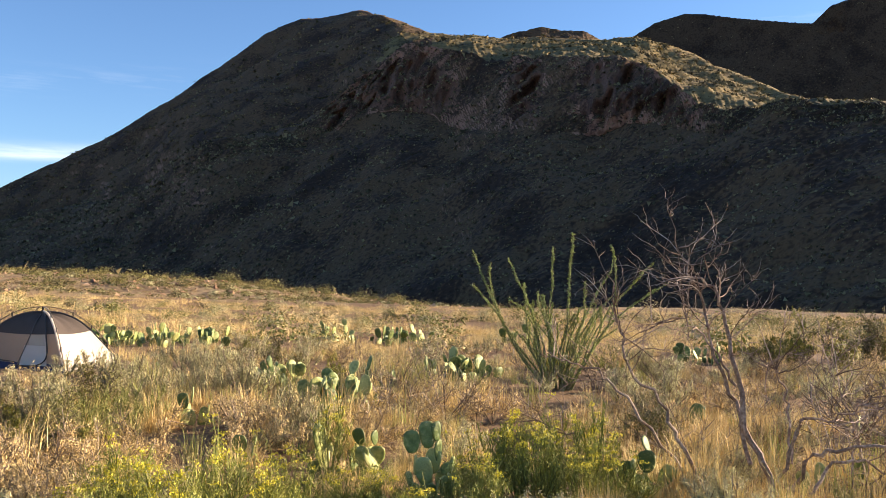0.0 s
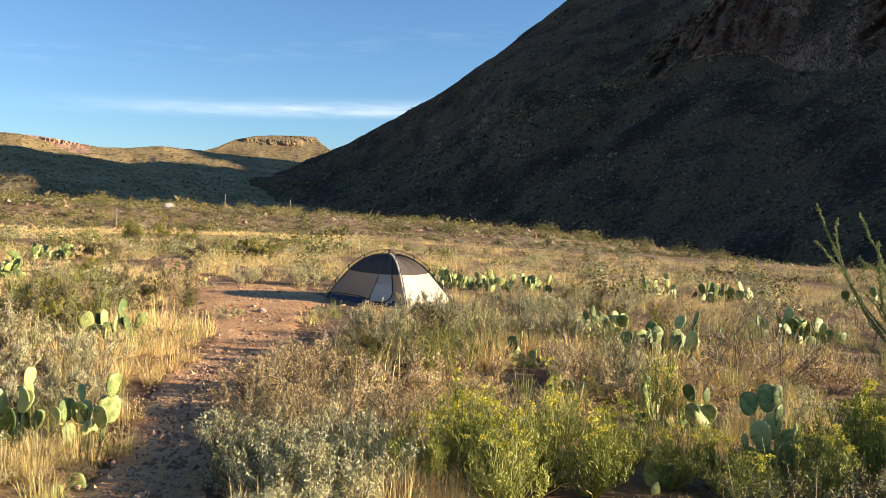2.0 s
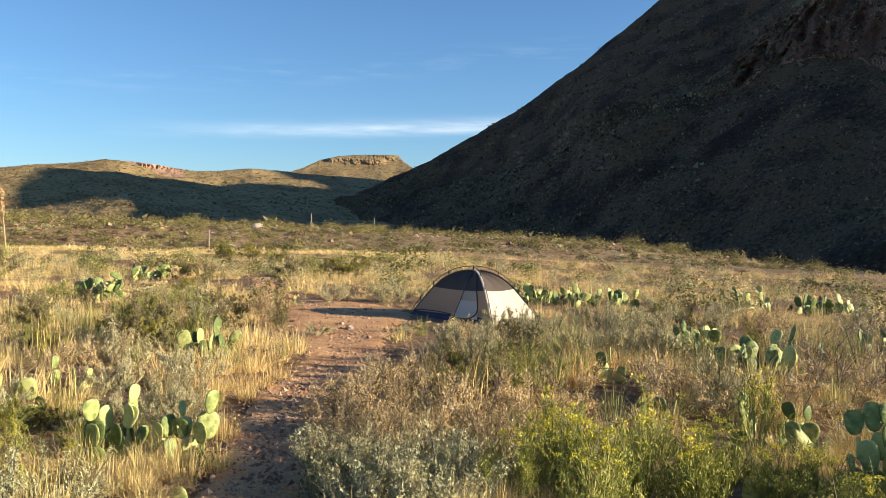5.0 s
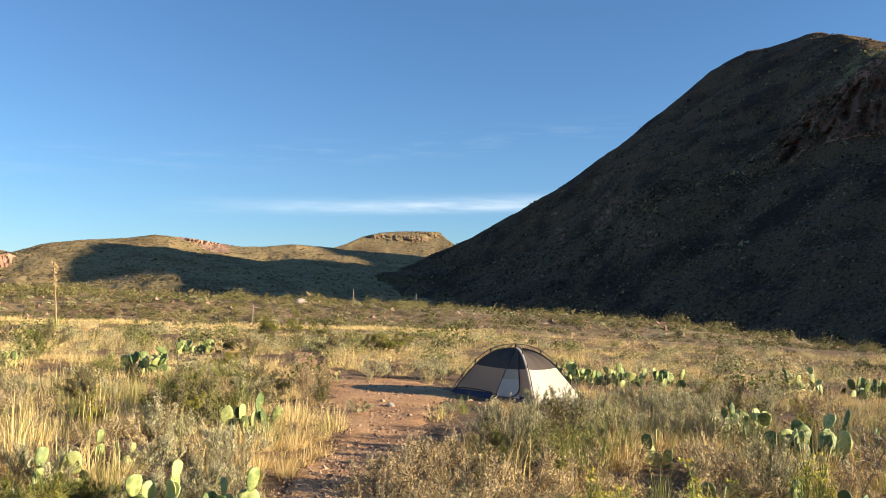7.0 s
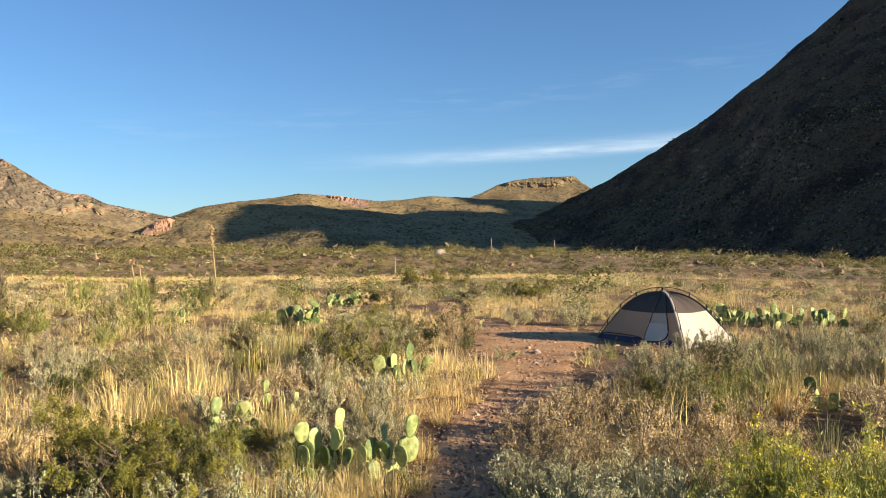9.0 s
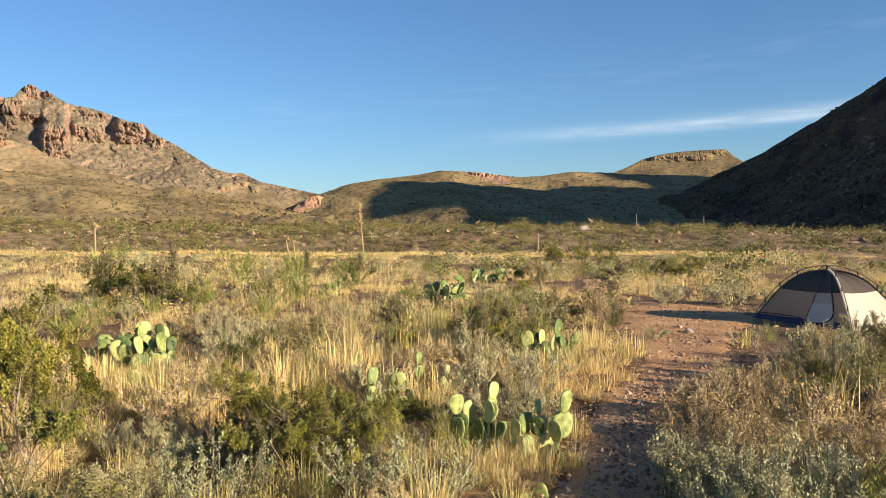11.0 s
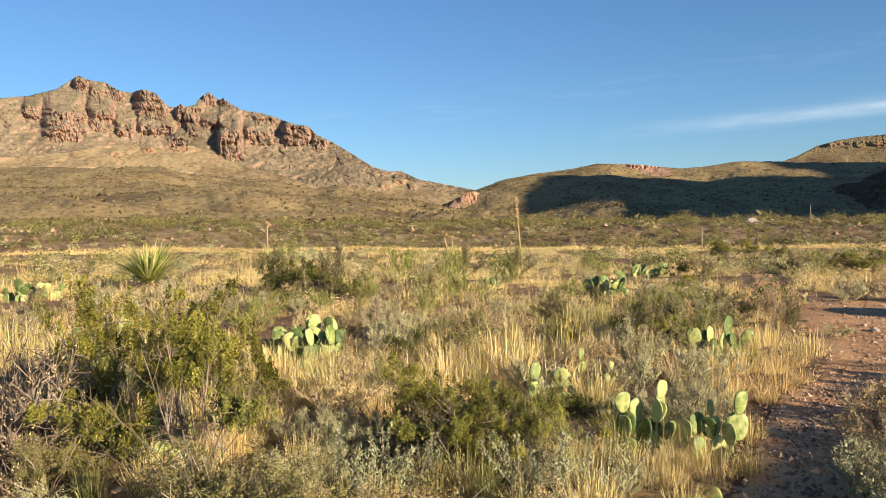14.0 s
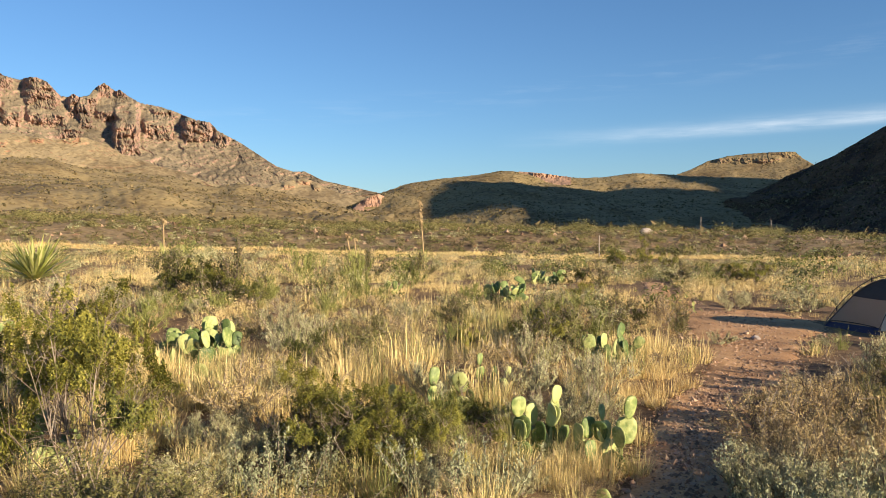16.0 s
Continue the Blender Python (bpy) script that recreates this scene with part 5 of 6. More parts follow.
# ---- tent ----
def build_tent():
    near = Vector((-5.58, 12.30))
    e1, e2 = Vector((-0.948, 0.318)), Vector((0.318, 0.948))
    A, B, H = 2.1, 1.24, 0.885
    o = near + e1 * A / 2 + e2 * B / 2
    z = float(ground_z(o.x, o.y))
    # local x runs from the near corner along the door side, local y out through the door
    ob = thing("tent", pose(o.x, o.y, z, 0, 0, math.degrees(math.atan2(e1.y, e1.x))), "small cream and grey dome tent with mesh top, pitched on gravel", "tent")

    def shell(u, v):
        """Height of the stretched fabric over the floor, u and v from -1 to 1; it hangs a little between the poles."""
        q = np.maximum(np.abs(u), np.abs(v))
        seam = np.where(q > 1e-6, np.minimum(np.abs(u), np.abs(v)) / np.maximum(q, 1e-6), 1.0)
        arch = np.where(q > 0.6, 0.65 * (1 - q) / 0.4, 1 - 0.35 * (q / 0.6) ** 2.4)
        return H * arch * (0.955 + 0.045 * seam ** 2)

    def on_side(side, q, f):
        u, v = {"door": (f * q, q), "end": (-q, f * q), "back": (f * q, -q), "head": (q, f * q)}[side]
        bow = 1 - 0.05 * (1 - f * f) * q
        return Vector((u * A / 2 * bow, v * B / 2 * bow, float(shell(np.array(u), np.array(v)))))

    def panel(side, lo, hi, f0, f1, name, mat, lift=0.0, label="", nu=15, nv=13):
        """A piece of one of the four sides: from ring lo to ring hi (1 is the floor, 0 the top), along it from f0 to f1."""
        V, T = [], []
        out = {"door": Vector((0, 1, 0.5)), "end": Vector((-1, 0, 0.5)), "back": Vector((0, -1, 0.5)), "head": Vector((1, 0, 0.5))}[side].normalized()
        for i in range(nv):
            q = lo + (hi - lo) * i / (nv - 1)
            for j in range(nu):
                f = f0 + (f1 - f0) * j / (nu - 1)
                crease = 0.006 * math.sin(9 * f + 5 * q) * math.sin(math.pi * i / (nv - 1))
                V.append(on_side(side, q, f) + out * (lift + crease))
        for i in range(nv - 1):
            for j in range(nu - 1):
                p = i * nu + j
                T += [[p, p + 1, p + nu + 1], [p, p + nu + 1, p + nu]]
        part(name, tri_mesh("tent_" + name, np.array(V), np.array(T), [mat], smooth=True), ob, label)

    for side in ("door", "end", "back", "head"):
        lower = "tent_cream" if side in ("end", "head") else "tent_grey"
        sill = 0.97 if side == "end" else 0.90
        panel(side, 1.04, sill, -1, 1, "floor_wall", "tent_trim" if side == "end" else "tent_navy", label="dark navy waterproof floor edge")
        panel(side, sill, 0.60, -1, 1, "wall_panel", lower, label="cream nylon wall panel" if lower == "tent_cream" else "grey-beige nylon wall panel")
        panel(side, 0.60, 0.02, -1, 1, "mesh_panel", "tent_mesh", label="black see-through mesh panel")
    panel("door", 0.93, 0.72, -0.68, -0.12, "door_flap", "tent_flap", 0.014, "pale door flap")
    panel("door", 0.715, 0.61, -0.70, -0.22, "door_window", "tent_window", 0.010, "thin beige upper door panel")

    def cord(name, points, r, mat, lift, label=""):
        L = smooth_line([on_side("door", q, f) + Vector((0, lift, lift * 0.5)) for q, f in points], 26)[None]
        part(name, tri_mesh("tent_" + name, *tubes(L, r, r, 5), [mat]), ob, label)
    cord("door_zip", ((0.10, -0.9), (0.30, -0.80), (0.48, -0.74), (0.64, -0.72), (0.78, -0.72), (0.87, -0.66), (0.925, -0.5), (0.94, -0.25), (0.94, 0.0)), 0.011, "dark_plastic", 0.022, "black curved door zip")
    cord("door_seam", ((0.12, -0.5), (0.4, -0.3), (0.62, -0.22), (0.8, -0.13), (0.93, -0.08)), 0.008, "tent_trim", 0.016)
    cord("floor_seam", ((0.90, 0.0), (0.885, 0.4), (0.885, 0.8), (0.90, 0.99)), 0.008, "dark_plastic", 0.01)
    # corner seams under the poles
    for su, sv in ((-1, -1), (1, -1), (1, 1), (-1, 1)):
        s = np.linspace(1, 0.05, 14)
        L = np.stack([su * s * A / 2, sv * s * B / 2, shell(su * s, sv * s) + 0.004], 1)[None]
        front = (su, sv) == (-1, 1)
        part("seam", tri_mesh("tent_seam", *tubes(L, 0.024 if front else 0.012, 0.02 if front else 0.012, 6), ["tent_flap" if front else "tent_trim"]), ob)
    # two crossing poles standing off the fabric, with clips
    for su, sv in ((1, 1), (1, -1)):
        s = np.linspace(-1, 1, 41)
        L = np.stack([su * s * A / 2, sv * s * B / 2, 0.955 * (1 - np.abs(s) ** 2.25) + 0.005], 1)[None]
        part("tent_pole", tri_mesh("tent_pole", *tubes(L, 0.0085, 0.0085, 6), ["pole"]), ob)
        for c in (-0.8, -0.6, -0.37, 0.37, 0.6, 0.8):
            zz = 0.955 * (1 - abs(c) ** 2.25)
            low = float(shell(np.array(su * c), np.array(sv * c)))
            C = np.array([[[su * c * A / 2, sv * c * B / 2, zz + 0.018], [su * c * A / 2, sv * c * B / 2, (zz + low) / 2], [su * c * A / 2 * 0.985, sv * c * B / 2 * 0.985, low]]])
            part("clip", tri_mesh("tent_clip", *tubes(C, 0.013, 0.008, 5), ["dark_plastic"]), ob)
    C = np.array([[[0.0, 0, 0.968], [0.0, 0, 0.92], [0.0, 0, 0.87]]])
    part("hub", tri_mesh("tent_hub", *tubes(C, 0.02, 0.012, 6), ["dark_plastic"]), ob)


# ---- scattered cover ----
def sector(n, r0, r1, a0, a1, g):
    a = np.radians(g.uniform(a0, a1, n))
    r = np.sqrt(g.uniform(r0 ** 2, r1 ** 2, n))
    return -np.sin(a) * r, np.cos(a) * r


def clear_of(x, y, spots, least):
    """Which places keep their distance from the given spots (x, y, own radius)."""
    S = np.array(spots, float)
    d = np.hypot(x[:, None] - S[None, :, 0], y[:, None] - S[None, :, 1]) - S[None, :, 2]
    return d.min(1) > least


def build_grass():
    g = np.random.default_rng(42)
    spots = [(p[0] * k, p[1] * k, p[2] * 0.55) for p in PEAR_SPOTS for k in (0.99, 0.97)] + [(p[1], p[2], 0.12) for p in PLACED] + [(TENT[0] * k, TENT[1] * k, 0.75) for k in (0.92, 0.86, 0.8)] + [(-6.6, 12.2, 0.7), (-6.4, 11.3, 0.5)]
    # name, tufts, near, far, blades, spread, height, width, lean, mat, kept from the path, label
    for name, n, r0, r1, nb, sp, h, w, lean, mat, path, label in (
            ("dry_grass", 320, 2.0, 6.5, 300, 0.13, 0.36, 0.0027, 1.15, "dry_grass", -0.02, "golden dry bunch grass in dense tufts"),
            ("dry_grass", 600, 6.5, 11, 185, 0.15, 0.37, 0.0041, 1.45, "dry_grass", -0.03, "golden dry bunch grass in dense tufts"),
            ("grass_litter", 1500, 2.0, 11, 34, 0.22, 0.10, 0.0026, 1.2, "litter", -0.08, "thin short dry grass between the tufts"),
            ("dry_grass", 2800, 11, 27, 100, 0.2, 0.34, 0.0066, 1.45, "dry_grass", 0.0, "golden dry bunch grass in dense tufts"),
            ("grass_litter", 3000, 11, 27, 14, 0.4, 0.12, 0.009, 1.3, "litter", -0.05, "thin short dry grass between the tufts"),
            ("dry_grass", 5200, 27, 46, 28, 0.26, 0.27, 0.011, 1.5, "straw", 0.3, "pale golden bunch grass across the flat"),
            ("dry_grass", 2900, 43.5, 49, 18, 0.4, 0.22, 0.03, 1.2, "straw", 0.3, "a pale strip of straw-coloured grass at the foot of the terrace"),
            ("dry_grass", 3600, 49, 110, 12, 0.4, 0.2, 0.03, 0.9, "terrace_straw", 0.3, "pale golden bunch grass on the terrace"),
            ("dry_grass", 300, 2.2, 10, 60, 0.08, 0.4, 0.005, 0.75, "dry_grass", 0.0, "dry bunch grass tufts away from the path"),
            ("green_grass", 330, 2.0, 14, 80, 0.08, 0.40, 0.0040, 0.7, "green_grass", 0.0, "yellow-green grass tufts among the dry grass")):
        x, y = sector(n * 3, r0, r1, 27 if r0 == 43.5 else -42, 112, g) if r0 != 2.2 else sector(n * 2, r0, r1, 114, 318, g)
        dens = 0.5 + 0.5 * smooth_noise(x, y, 2.2 + r0 * 0.25, 17 if mat != "green_grass" else 23)
        dens = np.clip((dens - 0.44) * 3.4 + 0.45, 0.04, 1) if r0 < 27 else dens + (0.6 if r0 == 43.5 else 0)
        keep = free(x, y, 1.3, path) & (g.uniform(0.02, 0.85, len(x)) < dens) & clear_of(x, y, spots, 0.05)
        keep &= ~((np.hypot(x, y) < 4.8) & (x < -2.9) & (g.uniform(0, 1, len(x)) < (0.15 if "litter" in name else 0.45)))
        keep &= (trail_gap(x, y) > 0.4) | (g.uniform(0, 1, len(x)) < 0.45)
        x, y = x[keep][:n], y[keep][:n]
        base = [blades(nb, sp, h, w, lean, g, plain=r0 >= 11 or "litter" in name) for _ in range(8)]
        sz = np.exp(g.normal(0, 0.25, len(x))) * np.clip(0.85 + 0.4 * smooth_noise(x, y, 6, 29), 0.45, 1.3) * np.clip(np.hypot(x, y) / 5.5, 0.5, 1)
        sz *= np.clip(0.72 + 0.5 * trail_gap(x, y), 0.72, 1)
        if r0 == 11:  # the clumps before the tent's door
            x, y, sz = np.r_[x, -5.6, -5.45, -5.75], np.r_[y, 11.2, 11.1, 11.35], np.r_[sz, 1.0, 0.9, 0.8]
        if r0 == 2.0 and name == "dry_grass":  # tufts growing through the prickly pears
            px = [-4.12, -3.88, -4.32, -4.0, -4.55, -3.8, -0.3, 0.12, -0.85, -0.55, -0.1, 1.3, 1.6]
            py = [3.62, 3.72, 3.5, 3.55, 3.6, 3.95, 5.62, 5.58, 6.2, 6.1, 6.0, 5.9, 5.8]
            x, y, sz = np.r_[x, px], np.r_[y, py], np.r_[sz, np.tile((0.75, 0.9, 0.65), 5)[:13]]
        V, T = scatter(base, x, y, ground_z(x, y), sz, g.uniform(0, 6.28, len(x)))
        tagged(new(name, tri_mesh(name, V, T, [mat])), label, "grass", kind="stuff")


def build_gravel():
    g = np.random.default_rng(61)
    oct_v = np.array([[1, 0, 0], [-1, 0, 0], [0, 1, 0], [0, -1, 0], [0, 0, 0.7], [0, 0, -0.7]], float)
    oct_t = np.array([[0, 2, 4], [2, 1, 4], [1, 3, 4], [3, 0, 4], [2, 0, 5], [1, 2, 5], [3, 1, 5], [0, 3, 5]])
    base = [(oct_v * g.uniform(0.6, 1.3, (6, 1)) + g.normal(0, 0.12, (6, 3)), oct_t) for _ in range(12)]
    k = g.integers(0, 180, 11000)
    x = trail_line[k, 0] + g.uniform(-1.2, 1.2, 11000) * trail_half[k]
    y = trail_line[k, 1] + g.uniform(-1.2, 1.2, 11000) * trail_half[k]
    sz = np.minimum(0.0105 * np.exp(g.normal(0, 0.6, len(x))), 0.04)
    x2, y2 = sector(4500, 1.2, 14, -60, 125, g)
    sz2 = 0.012 * np.exp(g.normal(0, 0.6, len(x2)))
    x3, y3 = sector(6000, 49, 82, -6, 110, g)
    sz3 = np.minimum(0.085 * np.exp(g.normal(0, 0.55, len(x3))), 0.26)
    for name, X, Y, S, up, label in (("trail_gravel", x, y, sz, 0.012, "loose reddish pebbles on the footpath"), ("ground_stones", x2, y2, sz2, 0.0, "small stones lying on the bare soil"),
                                     ("terrace_rocks", x3, y3, sz3, 0.0, "reddish rocks strewn over the low terrace bank")):
        V, T = scatter(base, X, Y, ground_z(X, Y) + up, S, g.uniform(0, 6.28, len(X)))
        tagged(new(name, tri_mesh(name, V, T, ["stone"])), label, "stones", kind="stuff")


def build_scrub():
    g = np.random.default_rng(33)
    x, y = sector(7000, 78, 170, -12, 110, g)
    r = np.hypot(x, y)
    keep = (0.5 + 0.5 * smooth_noise(x, y, 14, 37) > g.uniform(0.1, 0.85, len(x))) & (g.uniform(0, 1, len(x)) < np.where(r < 46, 0.3, 1))
    xa, ya = sector(6600, 49, 84, -6, 110, g)
    ka = 0.5 + 0.5 * smooth_noise(xa, ya, 6, 38) > g.uniform(0.05, 0.75, len(xa))
    xa, ya = xa[ka], ya[ka]
    xb, yb = sector(260, 30, 41, -40, 110, g)
    xc, yc = sector(1100, 49.5, 61, -6, 110, g)
    xb, yb = np.r_[xb, xc], np.r_[yb, yc]
    x, y = np.r_[x[keep], xa, xb], np.r_[y[keep], ya, yb]
    r = np.hypot(x, y)
    near = r < 80
    pick = g.uniform(0, 1, len(x)) + 0.25 * smooth_noise(x, y, 9, 41)
    tan, green = np.where(r < 60, 0.4, 0.22), np.where(r < 60, 0.78, 0.8)
    for name, k, n, size, mat, label in (("terrace_scrub", near & (pick < tan), 76, 0.62, "far_leaf", "low tan shrubs dotting the rocky terrace"),
                                         ("terrace_scrub", near & (pick >= tan) & (pick < green), 84, 0.7, "olive_leaf", "low dark olive shrubs dotting the rocky terrace"),
                                         ("terrace_scrub", near & (pick >= green), 76, 0.56, "sage_leaf", "low grey shrubs dotting the rocky terrace"),
                                         ("plain_scrub", ~near, 18, 0.9, "far_leaf", "low olive and tan shrubs on the plain behind the terrace")):
        base = [clump(n, g) for _ in range(8)]
        for i in range(8):
            V, T = base[i]
            base[i] = (V * np.array([1, 1, 0.85]), T)
        sz = size * np.clip(np.exp(g.normal(-0.15, 0.45, k.sum())), 0.35, 1.6)
        V, T = scatter(base, x[k], y[k], ground_z(x[k], y[k]) - 0.04, sz, g.uniform(0, 6.28, k.sum()))
        tagged(new(name, tri_mesh(name, V, T, [mat])), label, "shrubs", kind="stuff")


def build_terrace_bushes():
    """Taller dark bushes along the terrace edge and at its foot."""
    g = np.random.default_rng(57)
    base = []
    for _ in range(6):
        P = g.normal(size=(300, 3)) * np.array([0.4, 0.4, 0.22]) + np.array([0, 0, 0.36])
        P[:, 2] = np.abs(P[:, 2])
        base.append(leaves(P, np.full(300, 0.058), g, 1.6, 0.8, (0, 0, 0), 0.4))
    x, y = sector(620, 64, 84, -2, 110, g)
    x2, y2 = sector(240, 51, 61, 30, 110, g)
    x, y = np.r_[x, x2], np.r_[y, y2]
    keep = 0.5 + 0.5 * smooth_noise(x, y, 9, 63) > g.uniform(0.2, 0.75, len(x))
    x, y = x[keep], y[keep]
    V, T = scatter(base, x, y, ground_z(x, y) - 0.03, np.clip(np.exp(g.normal(-0.35, 0.35, len(x))), 0.35, 1.3), g.uniform(0, 6.28, len(x)))
    tagged(new("terrace_bushes", tri_mesh("terrace_bushes", V, T, ["olive_leaf"])), "dark olive-green bushes along the edge of the terrace", "shrubs", kind="stuff")


def build_low_scrub():
    """Small shrubs too many to count, between the ones near the path and the terrace."""
    g = np.random.default_rng(91)
    for name, mat, n, size, label in (("sage_scrub", "sage_leaf", 480, 0.6, "small grey-green shrubs in the grass"), ("tan_scrub", "tan_leaf", 400, 0.55, "small dry tan shrubs in the grass"),
                                      ("olive_scrub", "broom_leaf", 330, 0.8, "small olive-green shrubs in the grass")):
        base = []
        for _ in range(6):
            P = g.normal(size=(300, 3))
            P *= (g.uniform(0.35, 1, 300) / np.linalg.norm(P, axis=1))[:, None]
            P = P * np.array([0.55, 0.55, 0.62])
            P[:, 2] = np.abs(P[:, 2]) * g.uniform(0.7, 1.1)
            base.append(leaves(P + g.normal(0, 0.08, P.shape), np.full(300, 0.029), g, 2.2, 1.0, (0, 0, -0.05), 0.35))
        x, y = sector(n, 15, 41.5, -45, 112, g)
        ok = free(x, y, 2.2, 0.4) & clear_of(x, y, [(p[0] * k, p[1] * k, p[2]) for p in PEAR_SPOTS for k in (1.0, 0.95, 0.9)], 0.25)
        x, y = x[ok], y[ok]
        V, T = scatter(base, x, y, ground_z(x, y), size * np.exp(g.normal(0, 0.35, len(x))), g.uniform(0, 6.28, len(x)))
        tagged(new(name, tri_mesh(name, V, T, [mat])), label, "shrubs", kind="stuff")


